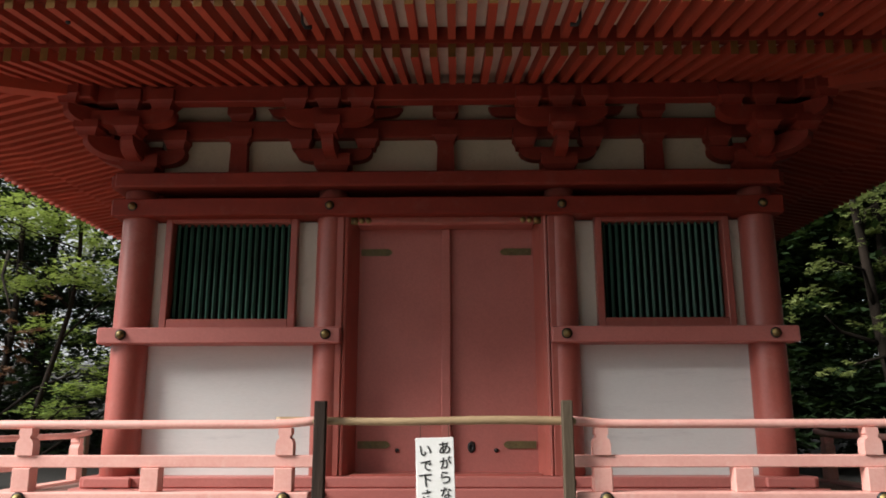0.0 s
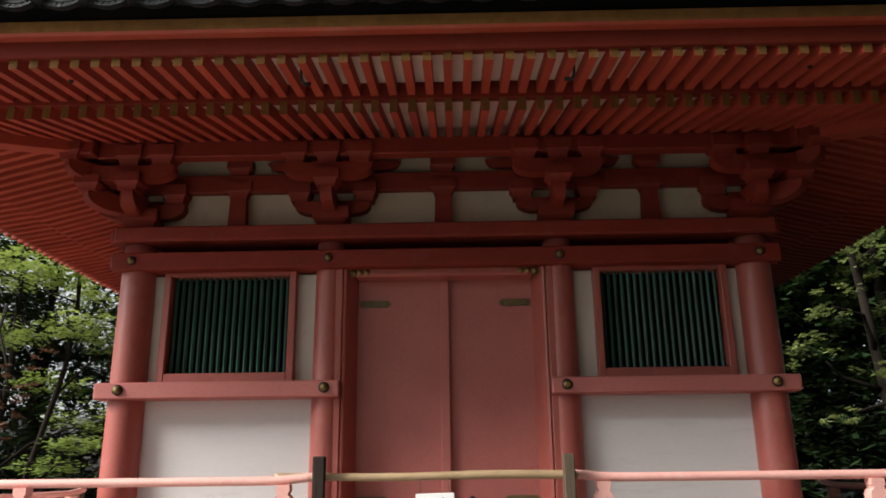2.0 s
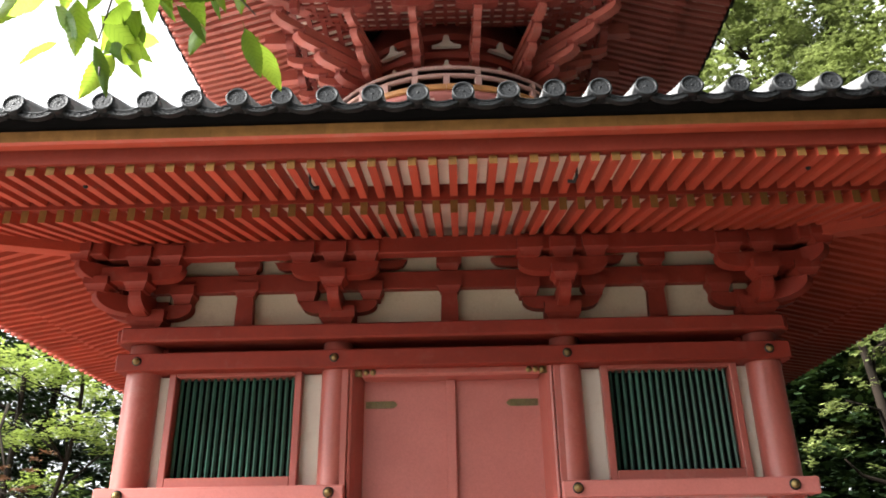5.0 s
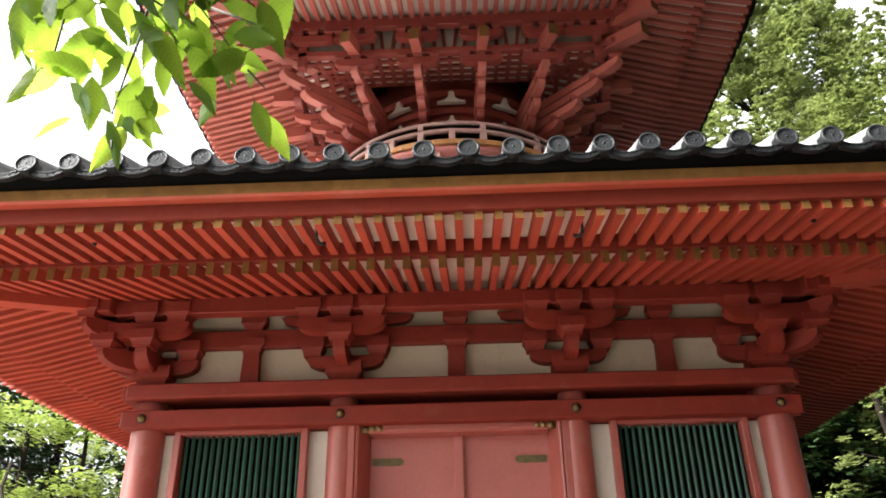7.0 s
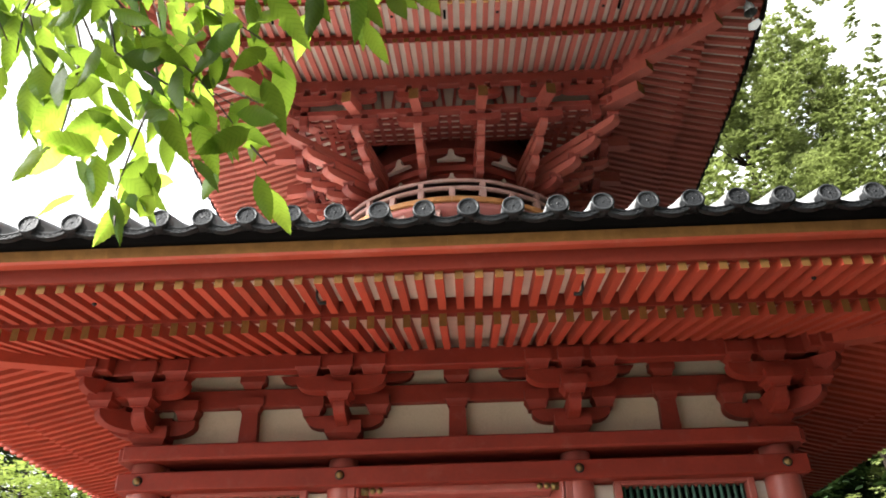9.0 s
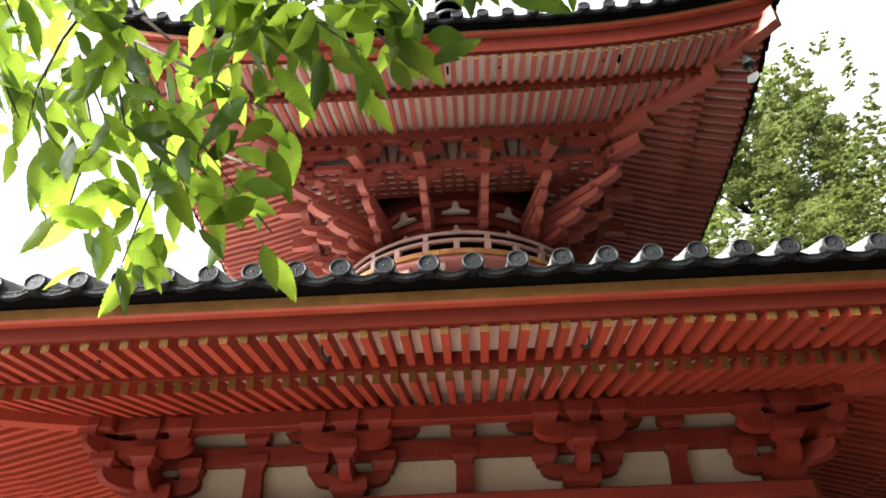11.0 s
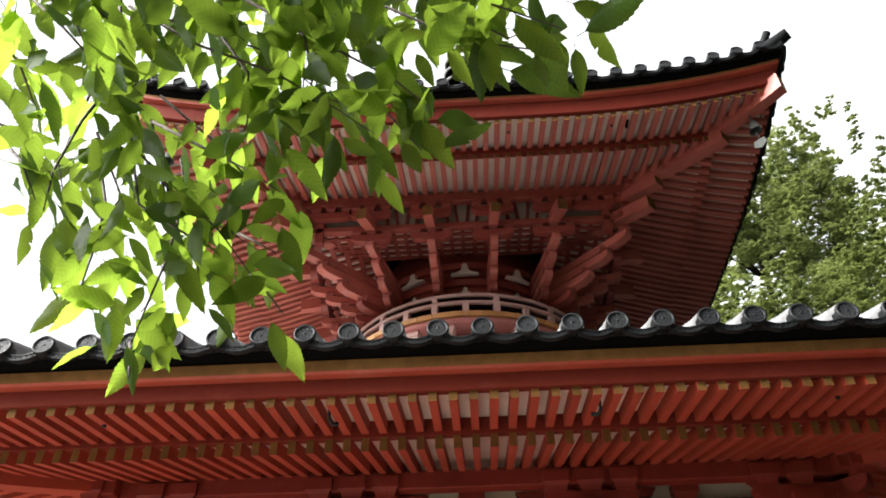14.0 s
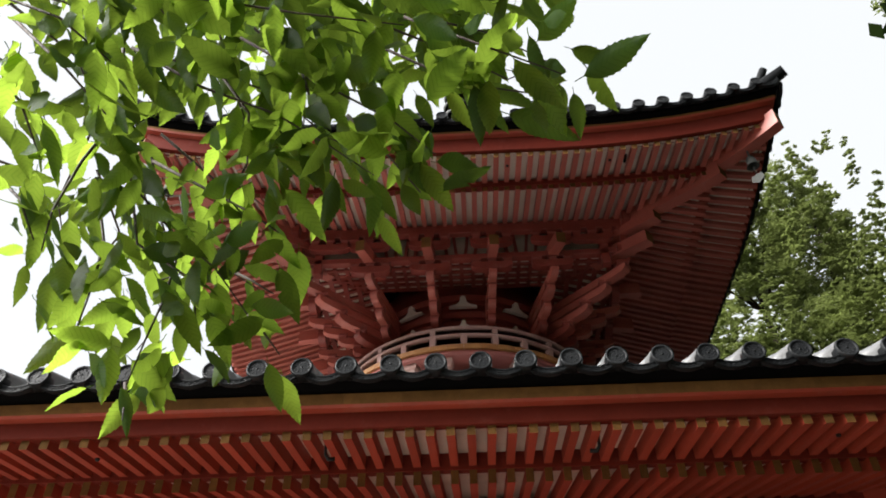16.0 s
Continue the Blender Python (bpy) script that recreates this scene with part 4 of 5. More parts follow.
stud_me = mesh_of("iron_stud", stud_bm, IRON)
for roof, E, r, xs in ((lower_roof, LOWER, 3.93, (-2.117, 2.117)), (upper_roof, UPPER, 2.90, (-1.485, -0.495, 0.495, 1.485))):
    r0, z0, r1, z1 = E["flying"]
    for x in xs:
        z = z0 + (z1 - z0) * (r - r0) / (r1 - r0) + lift_of(x, E["flat"], E["half"], E["rise"]) * (r - E["purlin"]) / (E["half"] - E["purlin"])
        link("iron_stud", stud_me, roof, "small black iron stud", Matrix.Translation((x, CY - r, z)))
for x in (-1.65, 0.0, 1.65):
    z = 7.307 + 0.054 + lift_of(x, 0.8, 3.26, 0.40) * 0.76
    bm = bmesh.new()
    box(bm, x - 0.011, x + 0.011, CY - 2.90, CY - 2.80, z - 0.012, z + 0.010)
    part("vent_slot", bm, DARK, upper_roof, "dark vent slot")

# ---- veranda balustrade ----
VR = 3.30                                    # its distance from the middle
YR = CY - VR


def rail_post(parent, x, m, tall=True):
    bm = bmesh.new()
    box(bm, x - 0.052, x + 0.052, YR - 0.045, YR + 0.045, 1.2305, 1.362, 0.004)
    if tall:
        prof = [(0.050, 1.432), (0.050, 1.495), (0.043, 1.517), (0.030, 1.527), (0.030, 1.540), (0.038, 1.548), (0.036, 1.583)]
        prism(bm, prof + [(-u, v) for u, v in prof[::-1]], YR - 0.04, YR + 0.04, lambda u, v, w: (x + u, w, v))
    part("rail_post", bm, RAILR, parent, m=m)


def balustrade(k, spans, posts, mids, ends, drop=0.0):
    m = Matrix.Translation((0, 0, -drop)) @ SIDE[k]
    for (a, b), ps, ms, (ea, eb) in zip(spans, posts, mids, ends):
        bm = bmesh.new()
        box(bm, a, b, YR - 0.06, YR + 0.06, FLOOR_Z, 1.23, 0.006)
        base = part("balustrade", bm, RAILR, pagoda, "pale weathered vermilion veranda balustrade", m)
        bm = bmesh.new()
        box(bm, a - 0.01 if a < 0 else a - 0.02, b + 0.02, YR - 0.025, YR + 0.025, 1.363, 1.4315, 0.005)
        part("middle_rail", bm, RAILR, base)
        bm = bmesh.new()
        n = 30
        pts = []
        for i in range(n + 1):
            x = a + ea + (b + eb - a - ea) * i / n
            z = 1.604
            for e, s in ((a + ea, 1), (b + eb, -1)):
                dd = (x - e) * s
                if dd < 0.35 and abs(e) < 1.5:
                    z += 0.028 * ((0.35 - dd) / 0.35) ** 2
            pts.append((x, YR, z))
        tube(bm, pts, 0.026, 12)
        part("top_rail", bm, RAILR, base)
        for x in ps:
            rail_post(base, x, None)
        for x in ms:
            rail_post(base, x, None, False)
        for x in ps:
            link("nail_cover", nail_me, base, m=Matrix.Translation((x + 0.01, YR - 0.061, 1.195)) @ Matrix.Scale(0.85, 4))


GAPPED = ((-3.42, -0.765), (0.745, 3.42)), ((-3.2, -2.42, -0.915), (0.90, 2.43, 3.2)), ((-1.68,), (1.69,)), ((0, 0.06), (-0.06, 0))
balustrade(0, *GAPPED)
for k in (1, 3):                             # the side verandas lie a step lower
    balustrade(k, *GAPPED, drop=0.11)
balustrade(2, ((-3.42, 3.42),), ((-3.2, -2.2, -0.75, 0.75, 2.2, 3.2),), ((-1.5, 0.0, 1.5),), ((0, 0),))

# ---- things at the veranda's opening ----
def gate_post(x, w, material, top, label, m=None):
    bm = bmesh.new()
    box(bm, x - w / 2, x + w / 2, YR - 0.12, YR - 0.03 - 0.03, 0.0, top, 0.006)
    return tagged(part("gate_post", bm, material, None, m=m), label, "post")


gate_post(-0.703, 0.068, OLDWOOD, 1.735, "upright square post of dark old wood at the veranda opening")
gate_post(0.700, 0.062, GREYWOOD, 1.735, "upright square post of weathered grey wood at the veranda opening")
for x in (-0.700, 0.700):
    gate_post(x, 0.075, GREYWOOD, 1.62, "upright square post of weathered grey wood at the side opening", SIDE[3] @ Matrix.Translation((0, 0.06, 0)))
bm = bmesh.new()
pts, rad = [], []
for i in range(61):
    x = -0.985 + 1.845 * i / 60
    node = abs(((x + 0.31) % 0.47) - 0.235) > 0.226
    pts.append((x, YR + 0.045 if abs(x) > 0.74 else YR - 0.02, 1.622 + 0.004 * math.sin(x * 5)))
    rad.append(0.0235 + (0.0022 if node else 0.0) + 0.0015 * math.sin(x * 2))
tube(bm, pts, rad, 12)
tagged(part("bamboo_pole", bm, BAMBOO, None), "dry yellow-brown bamboo pole laid across the veranda opening", "pole")

sign = tagged(new("sign_board"), "small white notice board with black brush writing, hung from bamboo", "sign")
sign.location = (-0.052, YR - 0.10, 1.53)
sign.rotation_euler = (radians(-3), radians(-1.5), 0)
bm = bmesh.new()
box(bm, -0.108, 0.108, 0.0, 0.012, -0.46, 0.0, 0.003)
part("board", bm, PAPER, sign)
bm = bmesh.new()
for x in (-0.08, 0.08):
    tube(bm, [(x, 0.006, -0.01), (x, 0.05, 0.07), (x, 0.085, 0.115), (x, 0.11, 0.09)], 0.002, 5)
part("cord", bm, GREYWOOD, sign)
for col, (x, word) in enumerate(((0.056, "\u3042\u304c\u3089\u306a"), (-0.052, "\u3044\u3067\u4e0b\u3055\u3044"))):
    for i, ch in enumerate(word):
        cu = bpy.data.curves.new("letter", "FONT")
        cu.body, cu.size, cu.align_x, cu.extrude = ch, 0.076 - 0.006 * (i % 2), "CENTER", 0.0006
        cu.offset = 0.0012
        cu.materials.append(INK)
        ob = new("letter", cu)
        ob.parent = sign
        ob.matrix_basis = Matrix.Translation((x + 0.004 * (i % 2), -0.0022, -0.085 - i * 0.080 - 0.012 * col)) @ Matrix.Rotation(radians(90), 4, "X") @ Matrix.Rotation(radians(5), 4, "Z")


# ---- trees ----
def leaf_cloud(name, blobs, per, size, material, parent, seed, flat=0.5, kind="stuff", squash=0.8):
    """Many small leaves, gathered in uneven sprays round the given places (x, y, z, radius)."""
    rng = np.random.RandomState(seed)
    V = []
    for bx, by, bz, br in blobs:
        n = int(per * br * br)
        k = max(3, n // 24)
        m = max(4, n // k)
        d = rng.normal(size=(k, 3))
        d /= np.linalg.norm(d, axis=1)[:, None]
        c = np.array((bx, by, bz)) + d * (br * rng.uniform(0.2, 1.0, k) ** 0.6)[:, None] * np.array((1, 1, squash))
        ax = rng.normal(size=(k, 3)) * np.array((1, 1, 0.35))
        ax /= np.linalg.norm(ax, axis=1)[:, None]
        ln = br * rng.uniform(0.18, 0.42, k)
        P = c[:, None] + (rng.uniform(-1, 1, (k, m)) * ln[:, None])[..., None] * ax[:, None] + rng.normal(size=(k, m, 3)) * ln[:, None, None] * np.array((0.35, 0.35, 0.14))
        P = P.reshape(-1, 3)
        a = rng.uniform(0, 2 * math.pi, len(P))
        s = size * rng.uniform(0.6, 1.35, len(P))[:, None]
        u = np.stack((np.cos(a), np.sin(a), rng.uniform(-flat, flat, len(P))), 1) * s
        w = np.stack((-np.sin(a), np.cos(a), rng.uniform(-flat, flat, len(P))), 1) * s * 0.42
        V.append(np.stack((P - u, P + w - u * 0.1, P + u, P - w - u * 0.1), 1).reshape(-1, 3))
    V = np.concatenate(V)
    me = bpy.data.meshes.new(name)
    q = len(V) // 4
    me.vertices.add(len(V))
    me.vertices.foreach_set("co", V.ravel().astype(np.float32))
    me.loops.add(len(V))
    me.loops.foreach_set("vertex_index", np.arange(len(V), dtype=np.int32))
    me.polygons.add(q)
    me.polygons.foreach_set("loop_start", np.arange(0, len(V), 4, dtype=np.int32))
    me.update(calc_edges=True)
    me.materials.append(material)
    return tagged(link(name, me, parent), kind=kind)


def tree(label, base, height, r0, lean, blobs, material, per, size, seed, limbs=9, category="tree", flat=0.5, squash=0.8):
    """A tapered trunk with limbs that end in sprays of leaves. blobs are places of the crown, relative to the base."""
    rng = random.Random(seed)
    t = tagged(new("tree"), label, category)
    t.location = base
    pts, rad = [], []
    for i in range(13):
        f = i / 12
        pts.append(Vector((lean[0] * f + 0.12 * math.sin(f * 7 + seed), lean[1] * f + 0.12 * math.cos(f * 6 + seed), height * f - 0.3)))
        rad.append(r0 * (1 - 0.86 * f) + 0.02)
    bm = bmesh.new()
    tube(bm, pts, rad, 12)
    part("trunk", bm, BARK, t)
    for i in range(limbs):
        b = Vector(blobs[i % len(blobs)][:3]) + Vector((rng.uniform(-0.4, 0.4), rng.uniform(-0.4, 0.4), rng.uniform(-0.3, 0.3)))
        j = min(range(13), key=lambda q: abs(pts[q].z - (b.z - 0.25 * (b - pts[6]).to_2d().length - 0.4)))
        p = pts[j]
        bm = bmesh.new()
        mid = (p + b) / 2 + Vector((rng.uniform(-0.3, 0.3), rng.uniform(-0.3, 0.3), rng.uniform(-0.1, 0.5)))
        tube(bm, [p, (p + mid) / 2, mid, (mid + b) / 2, b], [rad[j] * 0.55, rad[j] * 0.42, rad[j] * 0.3, rad[j] * 0.2, 0.012], 7)
        part("limb", bm, BARK, t)
    leaf_cloud("crown", blobs, per, size, material, t, seed, flat, squash=squash)
    return t


def scatter(seed, n, x, y, z, r):
    rng = random.Random(seed)
    return [(rng.uniform(*x), rng.uniform(*y), rng.uniform(*z), rng.uniform(*r)) for _ in range(n)]


# beyond the veranda's left end: layered bright foliage before dark woods
tree("slender tree with layered bright green leaves beside the veranda", (-6.6, 6.6, 0.2), 6.0, 0.04, (0.4, 0.2),
     [(-0.9, 0, 4.9, 0.8), (0.2, 0.2, 4.6, 0.7), (-1.4, 0.3, 3.9, 0.7), (0.7, -0.3, 3.7, 0.7), (-0.4, -0.4, 3.6, 0.75), (1.3, 0.0, 3.5, 0.6), (0.9, 0, 1.9, 0.65), (0.2, 0.2, 1.6, 0.6), (1.5, 0.3, 1.4, 0.55), (-1.8, 0, 4.6, 0.7), (-2.4, 0.3, 5.2, 0.8)],
     LEAF_L, 1500, 0.055, 3, flat=0.25, squash=0.26)
tree("broad tree with bright green leaves behind the pagoda", (-9.4, 9.8, 0.5), 8.0, 0.07, (0.6, 0.3),
     [(-1.8, 0, 7.2, 1.3), (-0.3, 0.3, 7.0, 1.1), (1.1, 0.2, 6.0, 1.0), (-2.4, 0, 5.6, 1.1), (0.4, -0.4, 5.1, 1.0), (2.0, 0.2, 4.6, 0.9), (-1.1, 0.1, 4.2, 0.9), (1.2, 0, 2.9, 0.9), (2.3, 0, 2.2, 0.9), (-2.7, 0.2, 3.2, 1.0)],
     LEAF_L, 620, 0.065, 5, flat=0.25, squash=0.26)
withered = tagged(new("withered_branch"), "hanging branch of dead brown leaves", "dead branch")
bm = bmesh.new()
tube(bm, [(-6.9, 6.0, 4.2), (-6.6, 5.4, 3.7), (-6.2, 5.0, 3.2), (-6.0, 4.9, 2.6)], [0.03, 0.022, 0.015, 0.006], 6)
part("limb", bm, BARK, withered)
leaf_cloud("dead_leaves", scatter(7, 12, (-6.8, -5.5), (4.6, 5.2), (2.1, 3.3), (0.16, 0.32)), 1500, 0.045, DEADLEAF, withered, 11)


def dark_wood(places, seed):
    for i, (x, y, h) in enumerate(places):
        tree("dark evergreen tree at the edge of the woods; those by the path only block light", (x, y, 0.8), h, 0.16, (0.3, 0.2),
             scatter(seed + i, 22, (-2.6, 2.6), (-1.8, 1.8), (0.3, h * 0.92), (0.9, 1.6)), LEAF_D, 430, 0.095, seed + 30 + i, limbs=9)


dark_wood(((-14.5, 13, 10.0), (-11.0, 14.5, 8.6), (-7.2, 14.0, 8.5), (-17.5, 10, 10.0), (-4.0, 16.0, 9.0), (-13, 18, 11), (-8.5, 18, 10.5)), 20)

# thicket that closes the view below the trees; unseen flank blobs block light
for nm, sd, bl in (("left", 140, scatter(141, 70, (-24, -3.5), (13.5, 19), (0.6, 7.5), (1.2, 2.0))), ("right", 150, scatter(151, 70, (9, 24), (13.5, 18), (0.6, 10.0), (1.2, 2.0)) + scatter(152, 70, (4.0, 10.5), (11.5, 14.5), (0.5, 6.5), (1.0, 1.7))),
                   # unseen, added right of the pagoda and behind the camera against sky light
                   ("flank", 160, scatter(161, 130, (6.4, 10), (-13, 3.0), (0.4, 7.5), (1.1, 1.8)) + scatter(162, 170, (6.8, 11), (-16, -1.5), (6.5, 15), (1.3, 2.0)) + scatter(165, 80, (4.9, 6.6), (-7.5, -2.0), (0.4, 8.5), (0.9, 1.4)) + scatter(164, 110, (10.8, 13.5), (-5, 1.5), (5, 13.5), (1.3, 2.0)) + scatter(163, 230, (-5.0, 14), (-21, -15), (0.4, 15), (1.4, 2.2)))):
    tagged(leaf_cloud("thicket", bl, 170, 0.15, LEAF_D, None, sd), "dense dark evergreen thicket, partly seen behind the pagoda, partly unseen to block light", "thicket")

# olive woods behind the right end
tagged(leaf_cloud("thicket", scatter(171, 80, (7.5, 25), (17.5, 20.5), (5.0, 13.5), (1.1, 1.9)), 330, 0.10, LEAF_R, None, 170), "dense olive-green woods behind the pagoda", "thicket")

# beyond the right end
tree("dark tree with a leaning bare trunk and sparse lit sprays", (8.9, 9.5, 0.5), 8.5, 0.13, (-1.2, 0.2),
     [(-1.5, -0.3, 4.3, 0.6), (-0.4, 0, 5.2, 0.7), (-1.9, 0, 3.3, 0.55), (-0.9, -0.5, 2.9, 0.5), (-1.5, 0.1, 2.0, 0.5), (0.2, -0.6, 3.4, 0.5), (0.7, -0.4, 1.6, 0.6), (1.0, 0, 4.9, 0.7), (0.4, 0.5, 6.4, 0.8), (-0.8, 0.3, 6.9, 0.8)],
     LEAF_R, 620, 0.060, 41, limbs=5)
dark_wood(((7.0, 13.0, 9.5), (9.8, 12.0, 10.5), (12.6, 11.0, 11.0), (8.6, 15.5, 11.0), (15.5, 12.5, 11.0), (12.0, 15.0, 12.0), (18.5, 11.5, 11)), 50)
# unseen trees added along the right of the path to block light
dark_wood(((14.0, 2.0, 10.0), (8.9, -1.0, 12.0), (8.0, -4.2, 12.0), (9.0, -8.0, 11.0), (13.5, -1.5, 14.0), (13.0, 4.5, 14.0)), 110)


def feathery(x, y, h, rx, seed, lo=0.22, count=150):
    rng = random.Random(seed)
    blobs = []
    for q in range(count):
        f = rng.uniform(lo, 1.0)
        w = rx * (1.05 - 0.8 * max(0, f - 0.45) / 0.55)
        blobs.append((rng.uniform(-w, w), rng.uniform(-w, w) * 0.7, h * f, rng.uniform(0.3, 0.8)))
    for q in range(count // 2):              # thin sprigs that stand out of the crown
        a, w = rng.uniform(0, 2 * math.pi), rx * rng.uniform(0.5, 1.1)
        z = h * rng.uniform(0.72, 1.06)
        for t in range(3):
            blobs.append((w * 0.75 * math.cos(a), w * 0.6 * math.sin(a), z + t * 0.35, 0.30 - 0.06 * t))
    tree("tall tree with olive-green feathery foliage and pale limbs", (x, y, 1.4), h, 0.26, (0.4, 0.3), blobs, LEAF_R, 1150, 0.078, seed, limbs=30)


for i, q in enumerate(((8.2, 13.6, 13.0, 2.3), (9.6, 15.0, 21.0, 2.9), (13.2, 16.5, 23.0, 3.4), (18.0, 17.5, 21.5, 3.6), (16.2, 14.2, 17.0, 2.9), (11.4, 13.6, 15.0, 2.9))):
    feathery(*q, 80 + i)
feathery(14.9, 7.8, 25.0, 1.6, 97, 0.62, 60)

# ---- the branch that hangs over the camera ----
near = tagged(new("tree"), "tree whose thin leafy branch hangs over the path", "tree")
near.location = (-2.4, -7.6, 0)
N0 = Vector(near.location)
bm = bmesh.new()
tube(bm, [(0, 0, -0.2), (0.05, 0.05, 1.2), (0.15, 0.2, 2.6), (0.2, 0.3, 4.2), (0.1, 0.3, 6.0)], [0.17, 0.14, 0.12, 0.09, 0.05], 12)
part("trunk", bm, BARK, near)
HUB = Vector((-0.62, -5.55, 3.25))
bm = bmesh.new()
tube(bm, [(0.16, 0.22, 2.8), tuple(Vector((-1.7, -6.9, 3.35)) - N0), tuple(Vector((-1.1, -6.1, 3.45)) - N0), tuple(HUB - N0)], [0.06, 0.04, 0.028, 0.016], 8)
part("limb", bm, TWIGM, near)


def leaf_mesh(seed, bites):
    """A pointed, toothed leaf of length 1 along +y, folded a little along its midrib, with bites out of its edge."""
    rng = random.Random(seed)
    n = 21
    wide = rng.uniform(0.195, 0.235)
    bend, fold = rng.uniform(0.05, 0.22), rng.uniform(0.10, 0.24)
    bm = bmesh.new()
    mid, sides = [], ([], [])
    bite = [(rng.choice((0, 1)), rng.uniform(0.35, 0.85), rng.uniform(0.03, 0.06)) for _ in range(bites)]
    for i in range(n + 1):
        f = i / n
        z = -bend * f * f
        mid.append(bm.verts.new((0.03 * math.sin(f * 3), f, z)))
        w = wide * (math.sin(math.pi * f ** 0.82)) ** 0.85 * (1 - 0.30 * f)
        for s in (0, 1):
            ww = w * (1.0 + (0.055 if i % 2 else -0.04))
            for bs, bf, br in bite:
                if bs == s and abs(f - bf) < br:
                    ww *= 0.55
            sg = 1 if s else -1
            fy = f + (0.016 if i % 2 else 0)
            a = bm.verts.new((sg * ww * 0.55, f + 0.01, z + fold * ww * 0.55 + rng.uniform(-0.006, 0.006)))
            b = bm.verts.new((sg * ww, fy + 0.03, z + fold * ww * 0.9 + 0.012 * math.sin(f * 14 + s)))
            sides[s].append((a, b))
    for i in range(n):
        for s in (0, 1):
            (a0, b0), (a1, b1) = sides[s][i], sides[s][i + 1]
            for q in ((mid[i], a0, a1, mid[i + 1]), (a0, b0, b1, a1)):
                f = bm.faces.new(q if s else q[::-1])
                f.smooth = True
    # stalk
    tube(bm, [(0, -0.12, 0.02), (0, -0.05, 0.0), (0, 0.02, 0)], 0.008, 4)
    return mesh_of("leaf", bm, LEAF_NEAR)


LEAVES = [leaf_mesh(s, b) for s, b in ((1, 0), (2, 0), (3, 0), (4, 1), (5, 0), (6, 0))]
EYE = Vector((0.08, -5.62, 1.80))


def aim(az, el, d):
    """A place seen from the path's end at so many degrees to the right and above level, d metres off."""
    a, e = radians(az), radians(el)
    return EYE + Vector((math.sin(a) * math.cos(e), math.cos(a) * math.cos(e), math.sin(e))) * d


rng = random.Random(4)


def twig(pts, count, size, spread=0.13, thick=0.003):
    """A thin twig through (az, el, d) places with leaves hanging off it in turn."""
    P = [aim(*p) for p in pts]
    bm = bmesh.new()
    tube(bm, [p - N0 for p in P], [thick * (1 - 0.65 * i / (len(P) - 1)) for i in range(len(P))], 6)
    part("twig", bm, TWIGM, near)
    for i in range(count):
        f = (i + 0.6) / count * (len(P) - 1)
        j = min(int(f), len(P) - 2)
        p = P[j].lerp(P[j + 1], f - j)
        along = (P[j + 1] - P[j]).normalized()
        side = along.cross(Vector((0, 0, 1))).normalized() * (1 if i % 2 else -1)
        d = (along * rng.uniform(0.0, 0.5) + side * rng.uniform(0.2, 0.9) + Vector((rng.uniform(-0.6, 0.7), rng.uniform(-0.1, 0.6), rng.uniform(-0.85, 0.2)))).normalized()
        s = size * rng.uniform(0.7, 1.2)
        p = p + Vector((rng.uniform(-1, 1), rng.uniform(-1, 1), rng.uniform(-0.7, 0.7))) * spread * 0.5 + d * 0.12 * s
        # the blade droops away from the trunk, turned at random
        up_ = Vector((rng.uniform(-0.7, 0.7), rng.uniform(-0.25, 1.0), rng.uniform(0.3, 1.0)))
        x_ = d.cross(up_).normalized()
        z_ = x_.cross(d)
        m = Matrix((x_, d, z_)).transposed().to_4x4()
        link("leaf", rng.choice(LEAVES), near, m=Matrix.Translation(p - N0) @ m @ Matrix.Scale(s, 4))


def spray(pts, count, size=0.074, far=1.12, behind=0.0):
    """A twig through (az, el) places, drawing nearer towards its tip; part of its leaves sit on a second twig further off."""
    n = len(pts)
    twig([(a, e, far * (1.12 - 0.14 * i / (n - 1))) for i, (a, e) in enumerate(pts)], int(count * 1.18), size, 0.11)
    if behind:
        twig([(a + rng.uniform(-2, 2), e + rng.uniform(-0.5, 2.5), far * 1.35) for a, e in pts], int(count * behind), size * 1.08, 0.14)


# the long hanging twig and its side shoots
spray(((-40, 51.5), (-37.1, 46.8), (-34.2, 43.1), (-29.4, 40.8), (-24.7, 39), (-21, 36.2)), 35, behind=0.4)
spray(((-29.4, 40.8), (-28.2, 38.7), (-28.3, 35.8), (-28.8, 32.8), (-29.2, 29.6)), 23, behind=0.25)
spray(((-37.5, 47.5), (-39, 43.3), (-39.5, 39.4), (-39, 36.7)), 20, behind=0.4)
spray(((-37.2, 42.6), (-34.5, 38.5), (-34.2, 35.2), (-34.2, 32.3)), 20, behind=0.2)
spray(((-34.2, 43.1), (-31.9, 39.2), (-26.4, 37.8), (-25.1, 34.7)), 20, behind=0.2)
spray(((-33.1, 45.1), (-27.4, 44.4), (-22.7, 43.6), (-19.6, 42.6)), 16, behind=0.3)
spray(((-21, 36.2), (-19.3, 35.1), (-17.5, 33.6)), 6)
spray(((-23, 39), (-21, 38.6), (-19, 38)), 5)
spray(((-29.2, 29.6), (-28.9, 28.4), (-28.7, 27.2)), 4, 0.07)
# shoots along the edge of the crown
spray(((-50.3, 46.2), (-45.8, 45.1), (-42.4, 42.4)), 14, behind=0.6)
spray(((-45.9, 40.6), (-42.1, 39.3), (-39.9, 37.2)), 9, behind=0.3)
spray(((-39.3, 51.8), (-31.2, 51.3), (-22.4, 51.1), (-15.6, 49.6), (-10.3, 47.9)), 30, 0.086, behind=0.7)
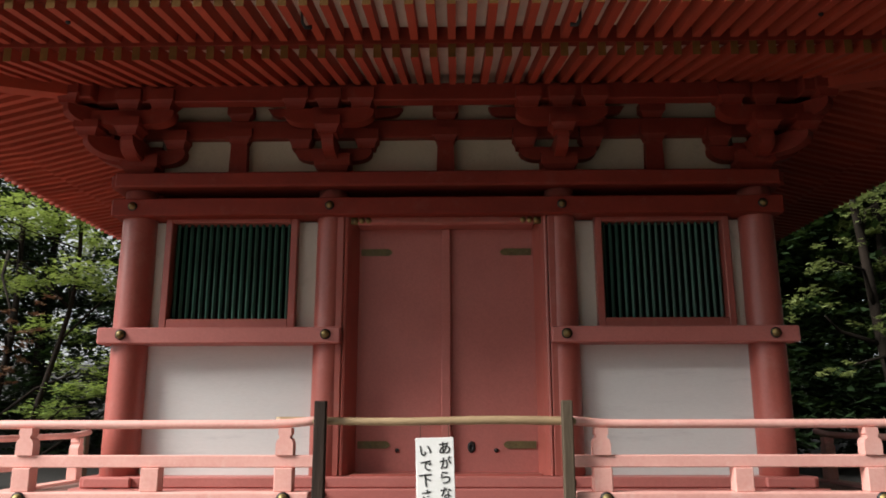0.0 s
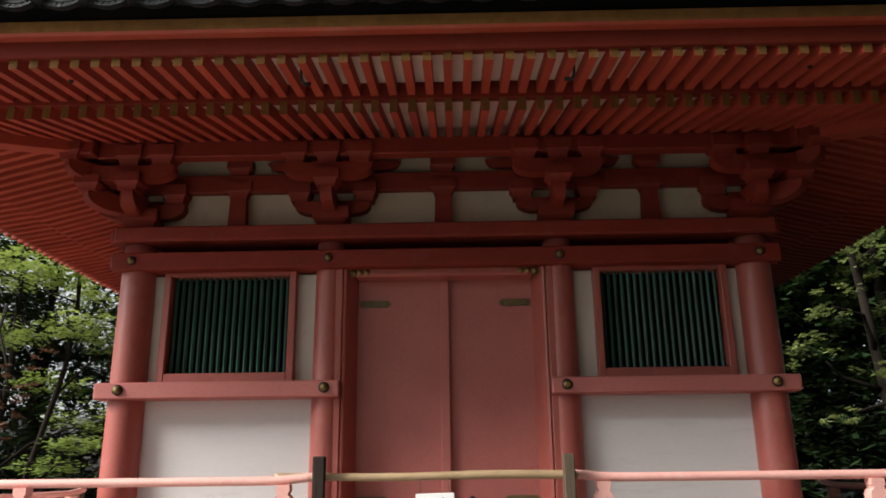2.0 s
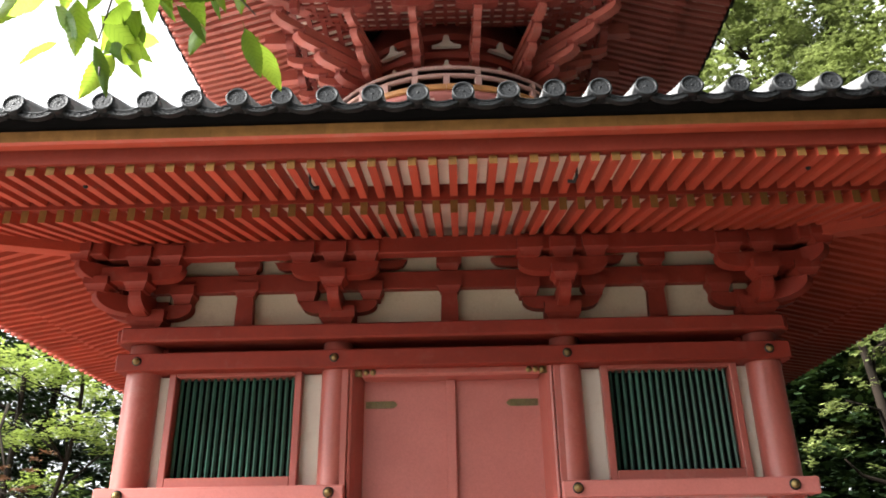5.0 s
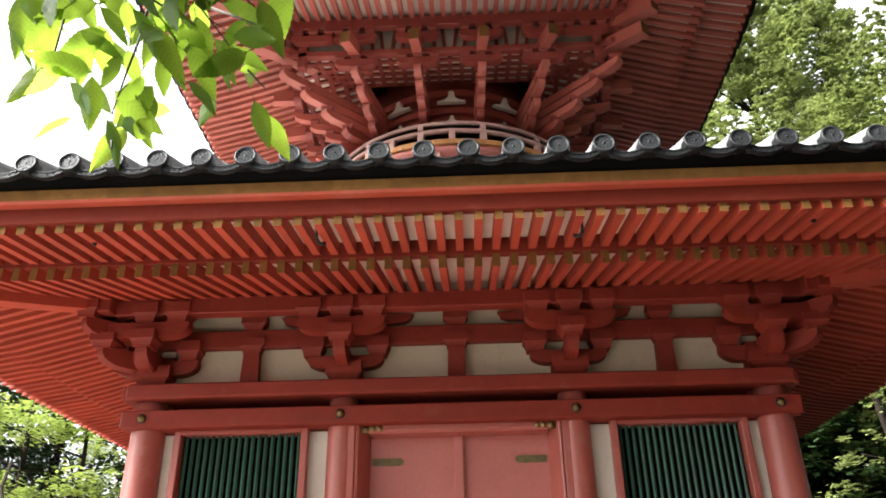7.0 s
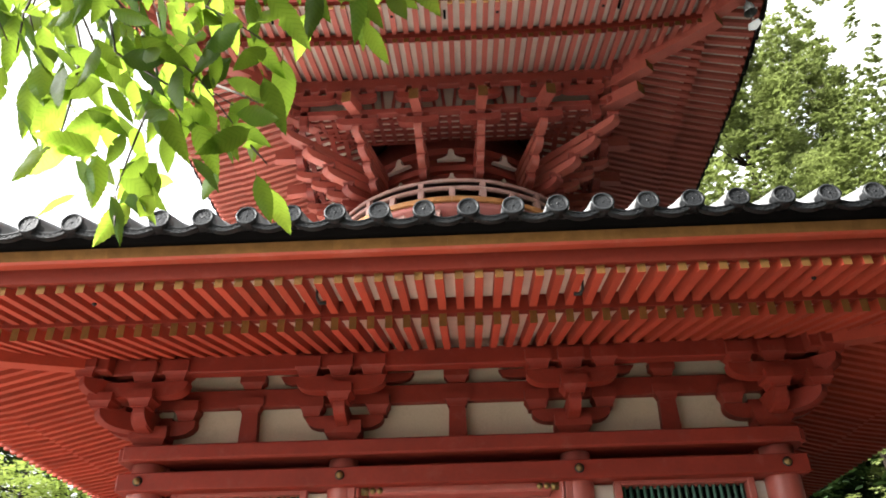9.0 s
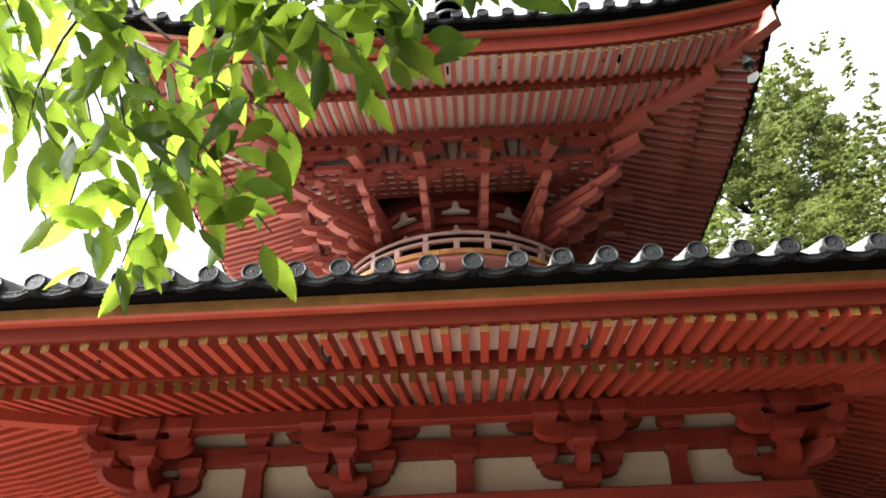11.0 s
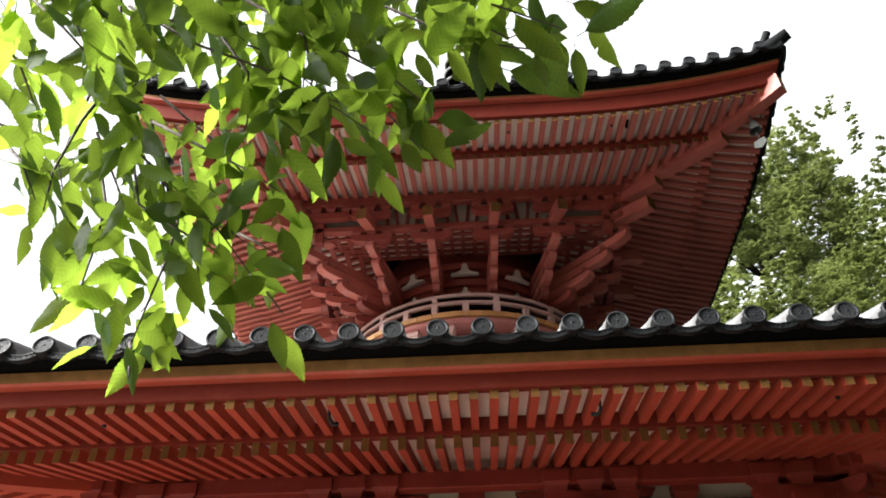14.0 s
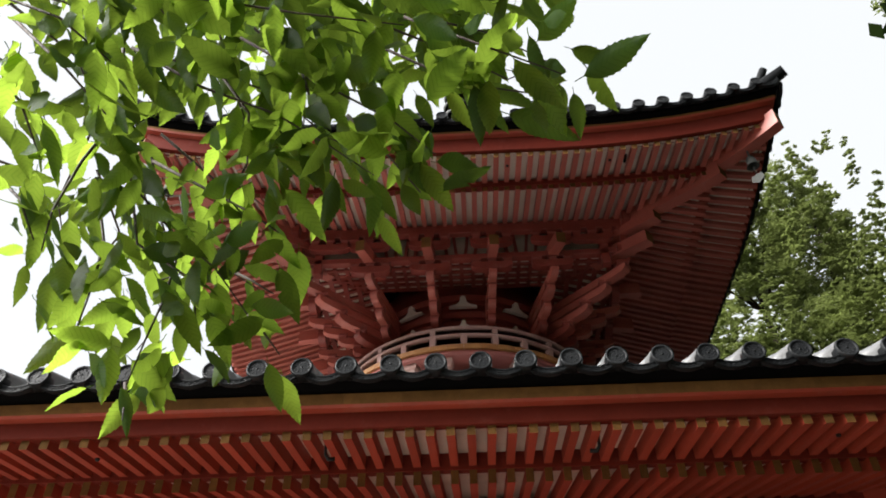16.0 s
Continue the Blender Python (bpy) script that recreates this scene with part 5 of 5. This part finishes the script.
spray(((-32.4, 53.8), (-25.3, 50.6), (-24.2, 47.1), (-25.1, 44)), 17, behind=0.5)
spray(((-21.8, 56), (-18, 51.8), (-18.4, 48)), 13, 0.086, behind=0.5)
spray(((-28.6, 55.5), (-17.1, 53.9), (-8.7, 52.1), (-3.3, 49.7)), 24, 0.088, behind=0.7)
spray(((-14, 52), (-9, 49.5), (-5, 46.8)), 9, 0.09)
spray(((-15.1, 57.9), (-3.1, 55.7), (4.5, 54.3), (10.6, 53.3)), 20, 0.092, behind=0.5)
spray(((-47, 54.3), (-36.1, 56.7), (-22.8, 58.5), (-7.7, 59.1)), 28, 0.09, behind=0.9)
spray(((-54.1, 49.8), (-46.8, 51.2), (-40.8, 50.4)), 16, behind=0.8)
spray(((-37.8, 59.3), (-22.3, 61.1), (-3, 61.3)), 22, 0.09, behind=0.9)
spray(((-7.7, 59.5), (3.6, 57.4), (13.0, 54.6)), 13, 0.092, behind=0.4)
spray(((-52, 55), (-45, 57), (-38, 55)), 18, 0.085, behind=0.9)
spray(((-50, 49.5), (-44, 48.5), (-39, 47)), 12, 0.080, behind=0.6)

# the thicker foliage behind and above those twigs
LV, LF = [], []
proto = [([tuple(v.co) for v in me.vertices], [tuple(p.vertices) for p in me.polygons]) for me in LEAVES]
for i in range(850):
    if i < 620:
        az = rng.uniform(-55, 14)
        el = rng.uniform(52 + max(0, az + 25) * 0.17, 74)
        far = rng.uniform(1.45, 2.3)
    else:                                    # the crown overhead, mostly unseen, added to shade the branch
        az = rng.uniform(-110, 30)
        el = rng.uniform(62, 86)
        far = rng.uniform(1.9, 3.2)
    p = aim(az, el, far) - N0
    d = Vector((rng.uniform(-1, 1), rng.uniform(-1, 1), rng.uniform(-0.9, 0.1))).normalized()
    x_ = d.cross(Vector((rng.uniform(-0.6, 0.6), rng.uniform(-0.6, 0.6), 1))).normalized()
    m = Matrix.Translation(p) @ Matrix((x_, d, x_.cross(d))).transposed().to_4x4() @ Matrix.Scale(0.098 * rng.uniform(0.75, 1.2), 4)
    vs, fs = rng.choice(proto)
    o = len(LV)
    LV.extend(tuple(m @ Vector(v)) for v in vs)
    LF.extend(tuple(o + q for q in f) for f in fs)
me = bpy.data.meshes.new("upper_foliage")
me.from_pydata(LV, [], LF)
me.materials.append(LEAF_NEAR)
tagged(link("upper_foliage", me, near), kind="stuff")
